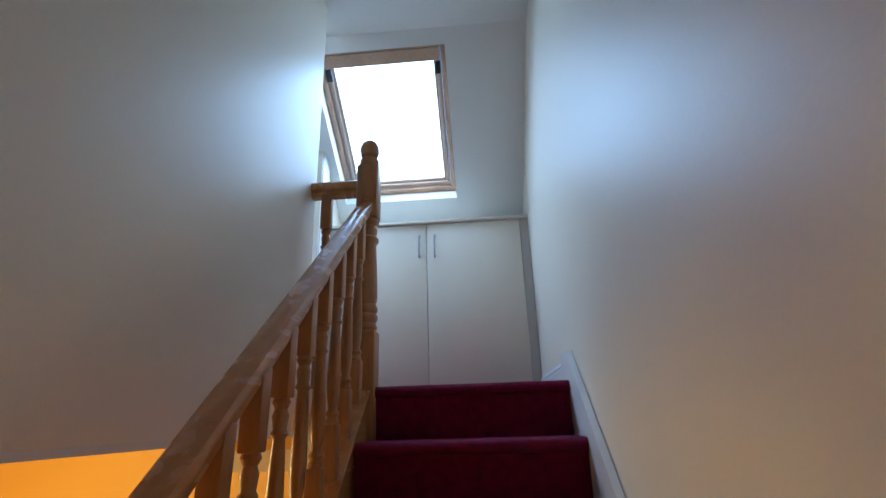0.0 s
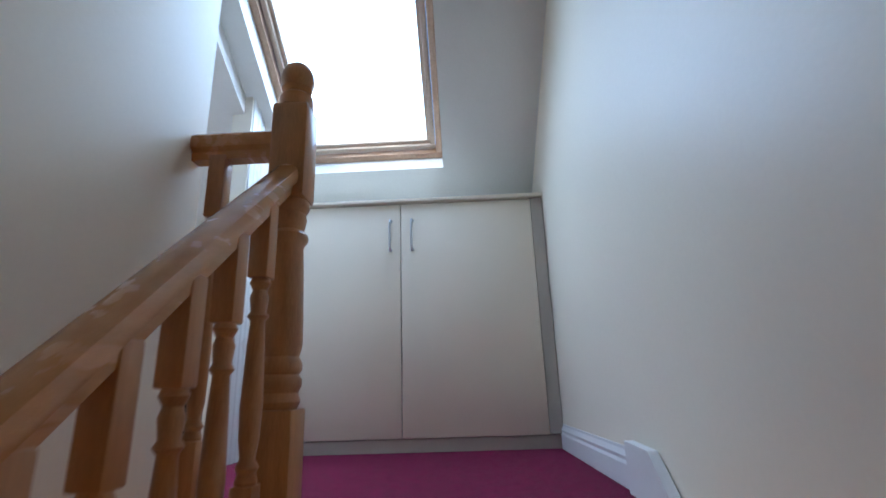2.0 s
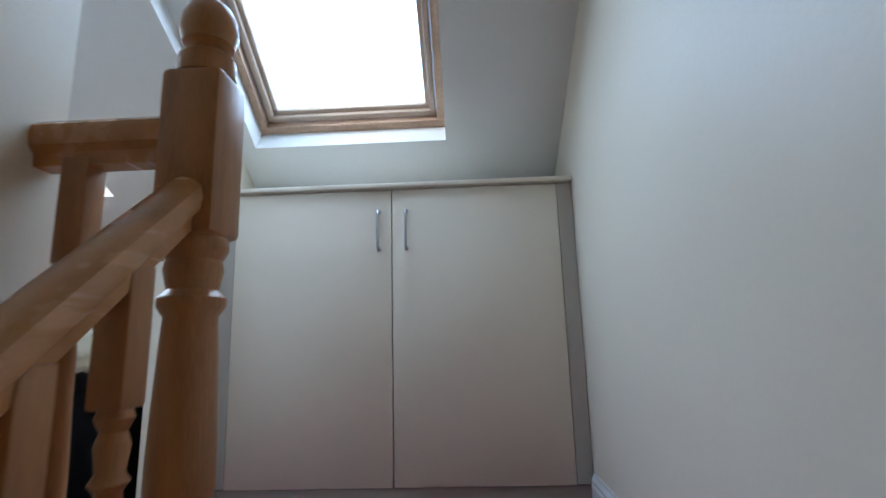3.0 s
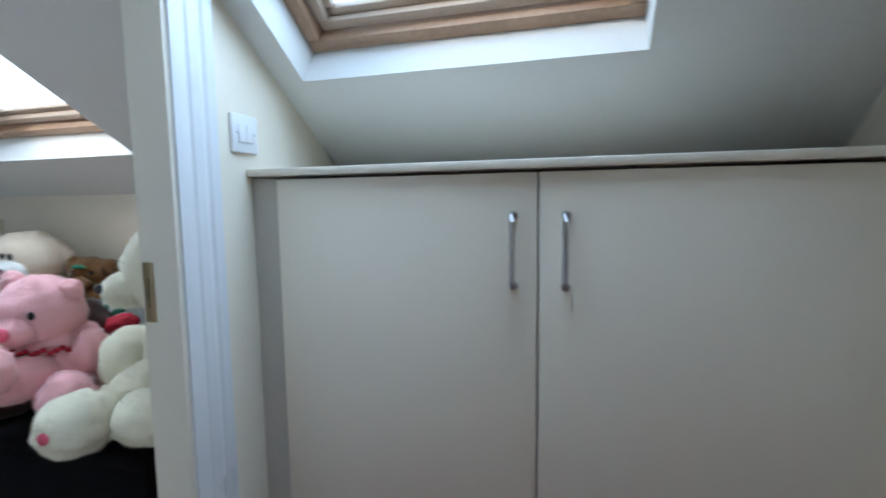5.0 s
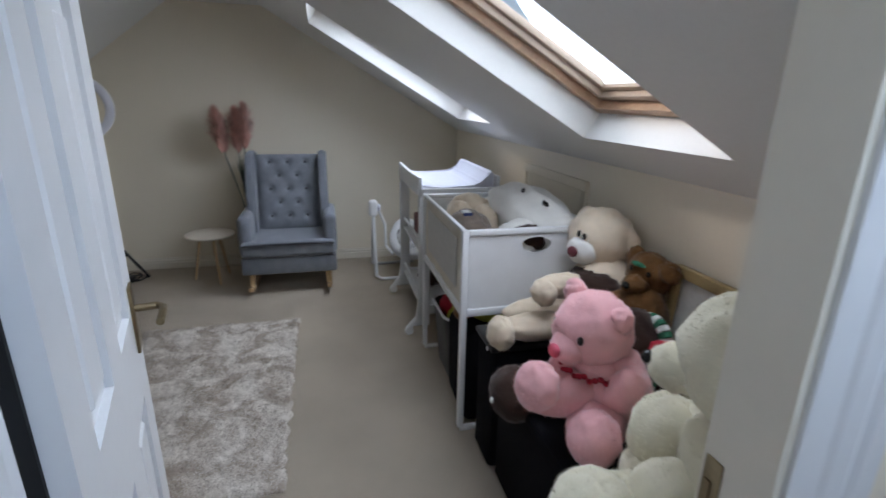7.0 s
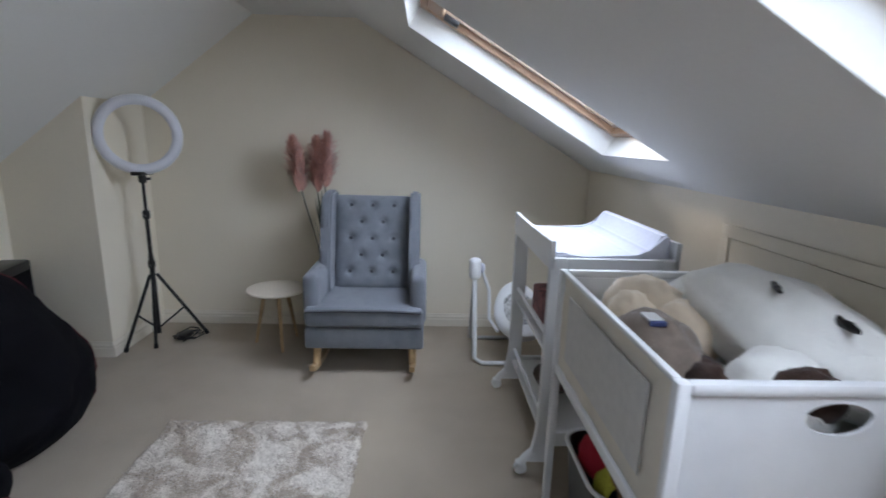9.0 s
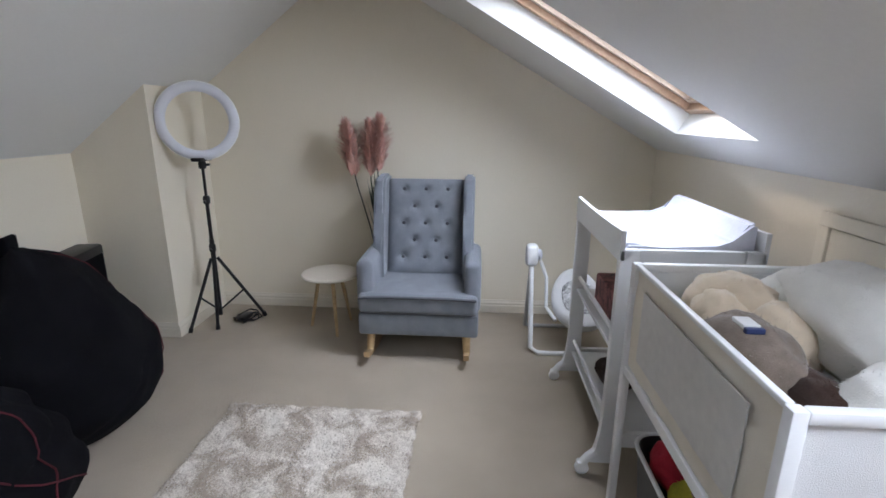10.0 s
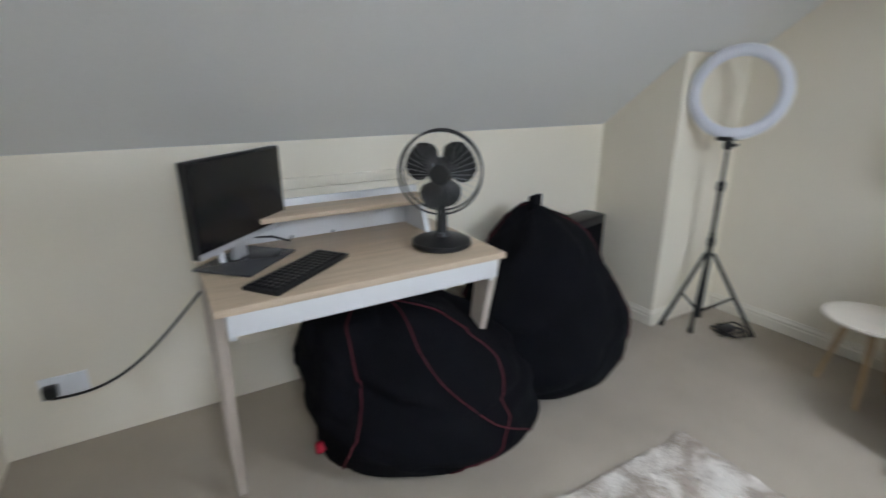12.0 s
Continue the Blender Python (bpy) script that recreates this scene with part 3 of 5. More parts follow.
FUR_BEIGE = shader("beige_plush", (0.80, 0.66, 0.50), 0.95, var=0.06, scale=24, bump=0.3, grain=420, sheen=0.5)
FUR_WHITE = shader("white_plush", (0.86, 0.84, 0.79), 0.95, var=0.04, scale=22, bump=0.3, grain=420, sheen=0.5)
FUR_BROWN = shader("brown_plush", (0.20, 0.095, 0.035), 0.95, var=0.25, scale=24, bump=0.3, grain=420, sheen=0.3)
FUR_DARK = shader("dark_brown_plush", (0.060, 0.034, 0.026), 0.95, var=0.25, scale=24, bump=0.3, grain=420, sheen=0.3)
FUR_GREY = shader("taupe_plush", (0.28, 0.22, 0.18), 0.95, var=0.16, scale=24, bump=0.3, grain=420, sheen=0.4)
NOSEP = shader("rose_nose", (0.70, 0.10, 0.16), 0.6, var=0.05, bump=0.2)
NOSEB = shader("wine_nose", (0.10, 0.012, 0.02), 0.35, var=0.05, bump=0.1)
EYE = shader("black_eye", (0.008, 0.008, 0.008), 0.12, var=0.0, bump=0.0)
GREENK = shader("green_knit", (0.05, 0.22, 0.13), 0.9, var=0.12, scale=30, bump=0.5, grain=300)
WHITEK = shader("white_knit", (0.75, 0.76, 0.72), 0.9, var=0.08, scale=30, bump=0.5, grain=300)
PLUME = shader("blush_pampas", (0.78, 0.43, 0.35), 0.95, var=0.14, scale=20, bump=0.6, grain=200, sheen=0.4)
STEMG = shader("dark_green_stem", (0.035, 0.055, 0.028), 0.7, var=0.2, scale=20, bump=0.2)
SCREEN = shader("dark_screen", (0.008, 0.008, 0.010), 0.18, var=0.02, bump=0.0)
SILVER = shader("silver_plastic", (0.50, 0.50, 0.51), 0.35, 0.3, var=0.02, bump=0.0)
SMOKE = shader("smoked_plastic_stand", (0.07, 0.07, 0.075), 0.2, var=0.05, bump=0.0)
DIFF = shader("ring_diffuser", (0.74, 0.74, 0.79), 0.4, var=0.01, bump=0.0)
PURPLE = shader("plum_patterned_box", (0.10, 0.012, 0.022), 0.7, var=0.6, scale=34, bump=0.2, color2=(0.30, 0.12, 0.12))
YELLOW = shader("yellow_green_fabric", (0.45, 0.42, 0.06), 0.85, var=0.15, bump=0.3)
ORANGEF = shader("orange_fabric", (0.55, 0.16, 0.05), 0.85, var=0.15, bump=0.3)
NAVY = shader("navy_label", (0.03, 0.05, 0.15), 0.6, var=0.05, bump=0.0)
GILT = shader("gilt_wood", (0.40, 0.29, 0.13), 0.4, var=0.14, scale=10, bump=0.1)
PRINT = shader("pale_print", (0.58, 0.57, 0.54), 0.7, var=0.25, scale=9, bump=0.0)


def shag():
    m = shader("marbled_shag", (0.44, 0.36, 0.29), 0.97, var=0.06, scale=7.0, bump=0.4, grain=150, color2=(0.68, 0.62, 0.55), sheen=0.1)
    for node in m.node_tree.nodes:
        if node.type == "VALTORGB":
            node.color_ramp.elements[0].position, node.color_ramp.elements[1].position = 0.41, 0.58
        if node.type == "TEX_NOISE" and node.inputs["Scale"].default_value < 50:
            node.inputs["Distortion"].default_value = 0.9
            node.inputs["Detail"].default_value = 2.5
            node.inputs["Roughness"].default_value = 0.55
    return m


SHAG = shag()
NETF = shader("grey_mesh_net", (0.73, 0.71, 0.68), 0.9, var=0.04, scale=40, bump=0.6, grain=500)
GREYBEIGE = shader("pale_limed_wood", (0.52, 0.44, 0.37), 0.5, var=0.08, scale=5, bump=0.05, grain=60, stretch=(6, 6, 0.8))


def paint(verts, idx):
    for f in {f for v in verts for f in v.link_faces}:
        f.material_index = idx


def add_fur(bm, count, length, width, rnd, idx_ok=(0, 1), up=0.0):
    """Short tapered strands standing on the faces, so that plush keeps a soft edge."""
    bm.faces.ensure_lookup_table()
    bm.normal_update()
    faces = [f for f in bm.faces if f.material_index in idx_ok]
    areas = [f.calc_area() for f in faces]
    for f in rnd.choices(faces, weights=areas, k=count):
        vs = f.verts
        ws = [rnd.random() for _ in vs]
        tot = sum(ws)
        p = sum((v.co * w for v, w in zip(vs, ws)), Vector()) / tot
        nrm = f.normal
        d = (nrm + Vector((rnd.uniform(-0.8, 0.8), rnd.uniform(-0.8, 0.8), rnd.uniform(-0.9, 0.4) + up))).normalized()
        side = d.cross(Vector((rnd.uniform(-1, 1), rnd.uniform(-1, 1), rnd.uniform(-1, 1)))).normalized() * width
        p = p - nrm * length * 0.1
        q = bm.faces.new((bm.verts.new(p - side), bm.verts.new(p + side), bm.verts.new(p + d * length * rnd.uniform(0.6, 1.2))))
        q.material_index = f.material_index


# rug
def rug():
    x0, x1, y0, y1 = -3.97, -2.52, -1.74, -0.87
    nx, ny = 150, 100
    bm = bmesh.new()
    grid = []
    for i in range(nx + 1):
        row = []
        for j in range(ny + 1):
            x, y = x0 + (x1 - x0) * i / nx, y0 + (y1 - y0) * j / ny
            edge = min(i, nx - i, j, ny - j)
            q = Vector((x * 9, y * 9, 0))
            x += 0.016 * noise.noise(q * 2.1)
            y += 0.016 * noise.noise(q * 2.1 + Vector((5, 9, 1)))
            h = 0.021 + 0.008 * noise.noise(q) + 0.006 * noise.noise(q * 4.3) + random.uniform(-0.003, 0.003)
            row.append(bm.verts.new((x, y, h if edge else 0.002)))
        grid.append(row)
    for i in range(nx):
        for j in range(ny):
            bm.faces.new((grid[i][j], grid[i + 1][j], grid[i + 1][j + 1], grid[i][j + 1]))
    add_fur(bm, 22000, 0.014, 0.0012, random.Random(3), (0,), 0.3)
    ob = part("rug", bm, SHAG, smooth=True, sharp=180)
    return tagged(ob, "marbled beige and white shaggy rug on the carpet", "rug")


rug()


# rocking chair, faces +x
def rocking_chair():
    ch = thing("rocking_chair", "grey fabric wingback rocking chair with a buttoned back and beech rockers", "chair", pose(-4.45, -0.937, 0) @ Matrix.Diagonal((1, 1, 0.965, 1)))
    boxes("seat_base", GREYF, [(-0.60, 0.0, -0.325, 0.325, 0.155, 0.285)], ch, bevel=0.018)
    bm = bmesh.new()
    vs = add_box(bm, -0.52, 0.015, -0.32, 0.32, 0.288, 0.40, bevel=0.03, seg=4)
    for v in vs:
        if v.co.z > 0.35:
            v.co.z += 0.025 * math.cos(v.co.y * 4.2) * (0.6 + 0.4 * math.cos((v.co.x + 0.25) * 5))
    cushion = part("seat_cushion", bm, GREYF, ch, smooth=True, sharp=60)
    bm = bmesh.new()
    add_tube(bm, [(0.017, -0.31, 0.385), (0.018, -0.15, 0.392), (0.018, 0.15, 0.392), (0.017, 0.31, 0.385)], 0.0075, 8)
    part("piping", bm, PIPING, cushion, smooth=True)
    # buttoned back
    tilt = radians(13)
    bm = bmesh.new()
    btn = []
    for r in range(5):
        for c in range(3 if r % 2 == 0 else 2):
            btn.append(((c - (1 if r % 2 == 0 else 0.5)) * 0.13, 0.12 + r * 0.105))
    nu, nv = 44, 60
    rows = []
    for i in range(nu + 1):
        row = []
        for j in range(nv + 1):
            u, v = -0.225 + 0.45 * i / nu, 0.60 * j / nv
            d = 0.035 * (1 - (2 * i / nu - 1) ** 6) * (1 - (2 * j / nv - 1) ** 8)
            for bu, bv in btn:
                q = math.hypot(u - bu, v - bv)
                d -= 0.022 * math.exp(-(q / 0.022) ** 2) + 0.006 * math.exp(-(q / 0.05) ** 2)
            row.append(bm.verts.new((d, u, v)))
        rows.append(row)
    back = []
    for i in range(nu):
        for j in range(nv):
            bm.faces.new((rows[i][j], rows[i + 1][j], rows[i + 1][j + 1], rows[i][j + 1]))
    add_box(bm, -0.11, 0.004, -0.228, 0.228, -0.05, 0.605, bevel=0.02)
    m = Matrix.Translation((-0.38, 0, 0.385)) @ Matrix.Rotation(-tilt, 4, "Y")
    bmesh.ops.transform(bm, matrix=m, verts=bm.verts)
    bk = part("backrest", bm, GREYF, ch, smooth=True, sharp=60)
    for bu, bv in btn:
        bm = bmesh.new()
        add_blob(bm, (0.014, bu, bv), (0.006, 0.011, 0.011), seg=10, rings=6)
        bmesh.ops.transform(bm, matrix=m, verts=bm.verts)
        part("button", bm, PIPING, bk, smooth=True)
    for s in (-1, 1):
        bm = bmesh.new()
        prof = [(-0.54, 0.29), (-0.26, 0.29), (-0.26, 0.56), (-0.30, 0.66), (-0.33, 0.78), (-0.36, 0.94), (-0.42, 0.995), (-0.55, 1.0), (-0.62, 0.99), (-0.60, 0.60)]
        add_prism(bm, prof, s * 0.228, s * 0.290, "y")
        bmesh.ops.bevel(bm, geom=list(bm.edges), offset=0.014, segments=2, affect="EDGES")
        part("wing", bm, GREYF, ch, smooth=True, sharp=50)
        bm = bmesh.new()
        add_box(bm, -0.48, -0.02, s * 0.29 - 0.045, s * 0.29 + 0.045, 0.285, 0.585, bevel=0.04, seg=4)
        part("armrest", bm, GREYF, ch, smooth=True, sharp=60)
        bm = bmesh.new()
        pts = []
        for k in range(13):
            a = -0.50 + 1.0 * k / 12
            pts.append((-0.27 + 0.35 * a * 2, s * 0.265, 0.016 + 0.060 * (2 * a) ** 2))
        for p, q in zip(pts, pts[1:]):
            w0, t0 = 0.014, 0.030
            vs = [bm.verts.new((e[0], e[1] + dy, e[2] - 0.014 + dz)) for e in (p, q) for dy, dz in ((-w0, 0), (w0, 0), (w0, t0), (-w0, t0))]
            for f in ((0, 1, 5, 4), (1, 2, 6, 5), (2, 3, 7, 6), (3, 0, 4, 7)):
                bm.faces.new([vs[k] for k in f])
            if p is pts[0]:
                bm.faces.new(vs[:4])
            if q is pts[-1]:
                bm.faces.new(vs[4:])
        bmesh.ops.remove_doubles(bm, verts=bm.verts, dist=0.0005)
        rk = part("rocker", bm, BEECH, ch, "light beech rocker", smooth=True)
        for x, zz in ((-0.05, 0.045), (-0.50, 0.045)):
            bm = bmesh.new()
            add_tube(bm, [(x, s * 0.262, 0.16), (x + (0.03 if x > -0.2 else -0.02), s * 0.265, zz)], 0.024, 10, r_end=0.019)
            part("leg", bm, BEECH, ch, "light beech leg", smooth=True)


rocking_chair()


# round side table
def side_table():
    tb = thing("side_table", "small round pale-topped side table on three beech legs", "table", pose(-4.86, -1.525, 0) @ Matrix.Diagonal((1, 1, 0.93, 1)))
    bm = bmesh.new()
    add_lathe(bm, [(0.155, 0.372), (0.172, 0.377), (0.176, 0.386), (0.172, 0.394), (0.16, 0.396)], 40)
    part("tabletop", bm, shader("pale_table_top", (0.72, 0.64, 0.54), 0.4, var=0.05, scale=6, bump=0.03), tb, smooth=True)
    for k in range(3):
        a = radians(25 + 120 * k)
        bm = bmesh.new()
        add_tube(bm, [(0.075 * math.cos(a), 0.075 * math.sin(a), 0.372), (0.145 * math.cos(a), 0.145 * math.sin(a), 0.0)], 0.014, 10, r_end=0.009)
        part("leg", bm, BEECH, tb, smooth=True)


side_table()


# dried pampas in a tall vase behind the chair
def pampas():
    pl = thing("pampas_grass", "dried blush-pink pampas plumes in a dark vase behind the chair", "plant", pose(-5.07, -1.25, 0))
    bm = bmesh.new()
    add_lathe(bm, [(0.055, 0.0), (0.065, 0.02), (0.070, 0.18), (0.055, 0.36), (0.038, 0.46), (0.044, 0.50), (0.036, 0.50), (0.030, 0.44)], 24)
    part("vase", bm, shader("dark_ceramic", (0.03, 0.035, 0.03), 0.35, var=0.1, bump=0.05), pl, smooth=True)
    rnd = random.Random(4)
    for dy, top, lean in ((-0.165, 1.18, 0.10), (-0.04, 1.18, 0.02), (0.02, 1.21, 0.05)):
        bm = bmesh.new()
        end = Vector((0.03 + lean * 0.3, dy, top))
        pts = [Vector((0, dy * 0.1, 0.30)).lerp(end, k / 6) + Vector((0, 0.015 * math.sin(k), 0)) for k in range(7)]
        add_tube(bm, pts, 0.005, 6, r_end=0.003)
        part("stem", bm, STEMG, pl)
        bm = bmesh.new()
        axis = (end - pts[4]).normalized()
        base = end - axis * 0.24
        for k in range(700):
            u = rnd.random()
            p = base + axis * (0.30 * u)
            a = rnd.uniform(0, 6.283)
            w = 0.105 * math.sin(math.pi * min(1, 0.12 + 0.82 * u)) * rnd.uniform(0.5, 1.0)
            d = Vector((math.cos(a), math.sin(a), 0)) * w + axis * rnd.uniform(0.03, 0.06)
            s = Vector((-math.sin(a), math.cos(a), 0)) * 0.004
            v = [bm.verts.new(q) for q in (p - s, p + s, p + d + s * 0.6, p + d * 1.15, p + d - s * 0.6)]
            bm.faces.new(v)
        add_blob(bm, base + axis * 0.14, (0.035, 0.035, 0.13), seg=12, rings=10, lump=0.3, freq=4)
        part("plume", bm, PLUME, pl)
    for k in range(26):
        a = rnd.uniform(0, 6.283)
        bm = bmesh.new()
        h = rnd.uniform(0.70, 1.0)
        sp = rnd.uniform(0.01, 0.06)
        p0 = Vector((0, 0, 0.47))
        p1 = Vector((sp * math.cos(a), sp * math.sin(a) - 0.03, h))
        s = Vector((-math.sin(a), math.cos(a), 0)) * 0.004
        v = [bm.verts.new(q) for q in (p0 - s, p0 + s, p0.lerp(p1, 0.6) + s * 1.4, p1, p0.lerp(p1, 0.6) - s * 1.4)]
        bm.faces.new(v)
        part("leaf", bm, STEMG, pl)


pampas()


# ring light on a tripod
def ring_light():
    rl = thing("ring_light", "white ring light on a black folding tripod", "lamp", pose(-4.863, -2.264, 0))
    zc, R = 1.265, 0.188
    tip = pose(0.07, 0.045, zc, 0, 0, 28)
    bm = bmesh.new()
    pts = [(0, R * math.cos(2 * math.pi * k / 48), R * math.sin(2 * math.pi * k / 48)) for k in range(48)]
    vs = add_tube(bm, pts, 0.027, 12, closed=True)
    for v in vs:
        v.co.x *= 0.7
    bmesh.ops.transform(bm, matrix=tip, verts=bm.verts)
    part("ring_diffuser", bm, DIFF, rl, "frosted white ring", smooth=True)
    bm = bmesh.new()
    vs = add_tube(bm, [(-0.012, (R + 0.004) * math.cos(2 * math.pi * k / 48), (R + 0.004) * math.sin(2 * math.pi * k / 48)) for k in range(48)], 0.029, 10, closed=True)
    for v in vs:
        v.co.x = -0.012 + (v.co.x + 0.012) * 0.5
    bmesh.ops.transform(bm, matrix=tip, verts=bm.verts)
    part("ring_housing", bm, PLASTIC, rl, smooth=True)
    bm = bmesh.new()
    add_box(bm, -0.01, 0.115, 0.0, 0.06, zc - R - 0.035, zc - R - 0.015, bevel=0.004)
    add_lathe(bm, [(0.018, zc - R - 0.085), (0.022, zc - R - 0.075), (0.022, zc - R - 0.05), (0.014, zc - R - 0.035)], 14)
    add_tube(bm, [(0, 0.0, zc - R - 0.065), (0, 0.045, zc - R - 0.06)], 0.008, 8)
    part("mount", bm, BLACKP, rl, smooth=True)
    for a, b, r in ((0.80, zc - R - 0.07, 0.0085), (0.42, 0.82, 0.011), (0.06, 0.56, 0.014)):
        bm = bmesh.new()
        add_lathe(bm, [(r, a), (r, b)], 12)
        part("pole", bm, BLACKP, rl, smooth=True)
    for z in (0.80, 0.50):
        bm = bmesh.new()
        add_lathe(bm, [(0.017, z - 0.02), (0.020, z - 0.01), (0.020, z + 0.02), (0.015, z + 0.03)], 14)
        add_tube(bm, [(0.015, 0, z), (0.045, 0.01, z)], 0.007, 8)
        part("collar", bm, BLACKP, rl, smooth=True)
    for k, (fx, fy) in enumerate(((0.16, -0.112), (-0.14, 0.229), (0.10, 0.03))):
        bm = bmesh.new()
        add_tube(bm, [(fx * 0.08, fy * 0.08, 0.44), (fx, fy, 0.012)], 0.010, 8)
        leg = part("leg", bm, BLACKP, rl, smooth=True)
        bm = bmesh.new()
        add_tube(bm, [(fx * 0.97, fy * 0.97, 0.028), (fx * 1.01, fy * 1.01, 0.002)], 0.013, 8)
        part("rubber_foot", bm, RUBBER, leg, smooth=True)
        bm = bmesh.new()
        add_tube(bm, [(fx * 0.05, fy * 0.05, 0.10), (fx * 0.56, fy * 0.56, 0.205)], 0.006, 6)
        part("brace", bm, BLACKP, rl)


ring_light()
bm = bmesh.new()
rnd = random.Random(7)
pts = [(-4.93 + 0.10 * math.cos(k * 0.9) * rnd.uniform(0.6, 1.1), -2.12 + 0.08 * math.sin(k * 0.9) * rnd.uniform(0.6, 1.2), 0.006 + 0.03 * abs(math.sin(k * 0.7))) for k in range(26)]
add_tube(bm, pts, 0.004, 6)
tagged(part("power_cable", bm, BLACKP, smooth=True), "loose coil of black cable on the carpet", "cable")
bm = bmesh.new()
add_box(bm, -4.99, -4.88, -2.17, -2.11, 0.001, 0.035, bevel=0.008)
tagged(part("power_adapter", bm, BLACKP, smooth=True), "small black power adapter on the carpet", "adapter")


# bean bags
def bean_bag(name, label, c, rad, h, lean, seed, seams, turn=0.0, shoulder=0.0):
    """Sagging pear of black canvas: wide at the floor, drawn in to a tuft at the top."""
    ob = thing(name, label, "bean bag", pose(c[0], c[1], 0, 0, 0, turn))
    prof = [(0.0, 0.0), (0.58, 0.0), (0.80, 0.03), (0.94, 0.11), (1.0, 0.24), (0.97, 0.36), (0.87 + 0.4 * shoulder, 0.52), (0.72 + shoulder, 0.68), (0.54 + 1.5 * shoulder, 0.82), (0.34 + 1.7 * shoulder, 0.92), (0.16 + 1.2 * shoulder, 0.975), (0.0, 1.0)]
    n, sub = 72, 60

    def at(t, a, out=0.0):
        f = t * (len(prof) - 1)
        i = min(int(f), len(prof) - 2)
        k = f - i
        r = prof[i][0] * (1 - k) + prof[i + 1][0] * k
        z = prof[i][1] * (1 - k) + prof[i + 1][1] * k
        d = Vector((math.cos(a), math.sin(a), 0))
        q = Vector((d.x * 1.5, d.y * 1.5, z * 2.2)) + Vector((seed, 0, 0))
        w = 1 + 0.07 * noise.noise(q) * r + 0.030 * noise.noise(Vector((a * 3.5, z * 9, seed))) * min(1, z * 4)
        w += 0.035 * math.sin(a * 9 + 5 * noise.noise(q * 2)) * max(0, z - 0.25) + 0.075 * noise.noise(Vector((d.x * 3, d.y * 3, z * 6 + seed))) * min(1, z * 5) - 0.06 * max(0, 1 - abs(math.sin(z * 9 + 2.6 * math.sin(a * 1.3 + seed))) * 3.2) * min(1, z * 6)
        w += out
        zz = z * h * (1 + 0.05 * noise.noise(q * 1.7))
        return Vector((d.x * r * rad[0] * w + lean[0] * z ** 1.6, d.y * r * rad[1] * w + lean[1] * z ** 1.6, max(0.001, zz)))
    bm = bmesh.new()
    rows = [[bm.verts.new(at(j / sub, 2 * math.pi * i / n)) for i in range(n)] for j in range(1, sub)]
    top, bot = bm.verts.new(at(1, 0)), bm.verts.new(at(0, 0))
    for a, b in zip(rows, rows[1:]):
        for i in range(n):
            bm.faces.new((a[i], a[(i + 1) % n], b[(i + 1) % n], b[i]))
    for i in range(n):
        bm.faces.new((rows[-1][i], rows[-1][(i + 1) % n], top))
        bm.faces.new((rows[0][(i + 1) % n], rows[0][i], bot))
    body = part("cover", bm, BLACKF, ob, smooth=True, sharp=180)
    for a0, bend in seams:
        bm = bmesh.new()
        add_tube(bm, [at(0.22 + 0.72 * k / 40, a0 + bend * math.sin(k / 40 * 2.4), 0.010) for k in range(41)], 0.0032, 6)
        part("piping", bm, REDPIPE, ob, "dark red seam piping", smooth=True)
    bm = bmesh.new()
    tp = at(1, 0)
    vs = add_box(bm, tp.x - 0.05, tp.x + 0.05, tp.y - 0.015, tp.y + 0.015, tp.z - 0.03, tp.z + 0.055, bevel=0.012)
    part("grab_handle", bm, BLACKF, ob, "black webbing handle", smooth=True)
    return ob


bean_bag("bean_bag", "tall black canvas bean bag slumped against the knee wall", (-3.87, -2.43), (0.47, 0.38), 0.745, (-0.12, -0.16), 1.3, ((1.75, 0.5), (-0.9, 0.2)), 20, 0.02)
b2 = bean_bag("bean_bag", "wide black canvas bean bag with red piping pushed under the desk", (-3.155, -2.285), (0.455, 0.365), 0.56, (0.19, -0.12), 5.1, ((1.5, 0.9), (2.6, -0.9), (0.5, 0.5)), -12, 0.13)
for c in ((-2.71, -2.27, 0.10), (-2.83, -2.13, 0.07)):
    bm = bmesh.new()
    add_box(bm, c[0] - 0.025, c[0] + 0.025, c[1] - 0.01, c[1] + 0.01, c[2] - 0.022, c[2] + 0.022, bevel=0.006)
    tag = part("fabric_tag", bm, REDTAG, b2, "small red fabric tag", smooth=True)
    tag.matrix_parent_inverse = b2.matrix_basis.inverted()

case = thing("black_case", "black hard case standing behind the bean bag", "case", pose(-4.36, -2.76, 0, 0, 0, 12))
boxes("body", BLACKP, [(-0.20, 0.20, -0.07, 0.07, 0.002, 0.60)], case, bevel=0.015)
boxes("panel", BLACKF, [(-0.17, 0.17, 0.0705, 0.076, 0.06, 0.55)], case, bevel=0.002)
bm = bmesh.new()
add_lathe(bm, [(0.02, 0), (0.02, 0.006)], 16, Matrix.Translation((0.08, 0.075, 0.47)) @ Matrix.Rotation(radians(-90), 4, "X"))
part("knob", bm, SILVER, case, smooth=True)


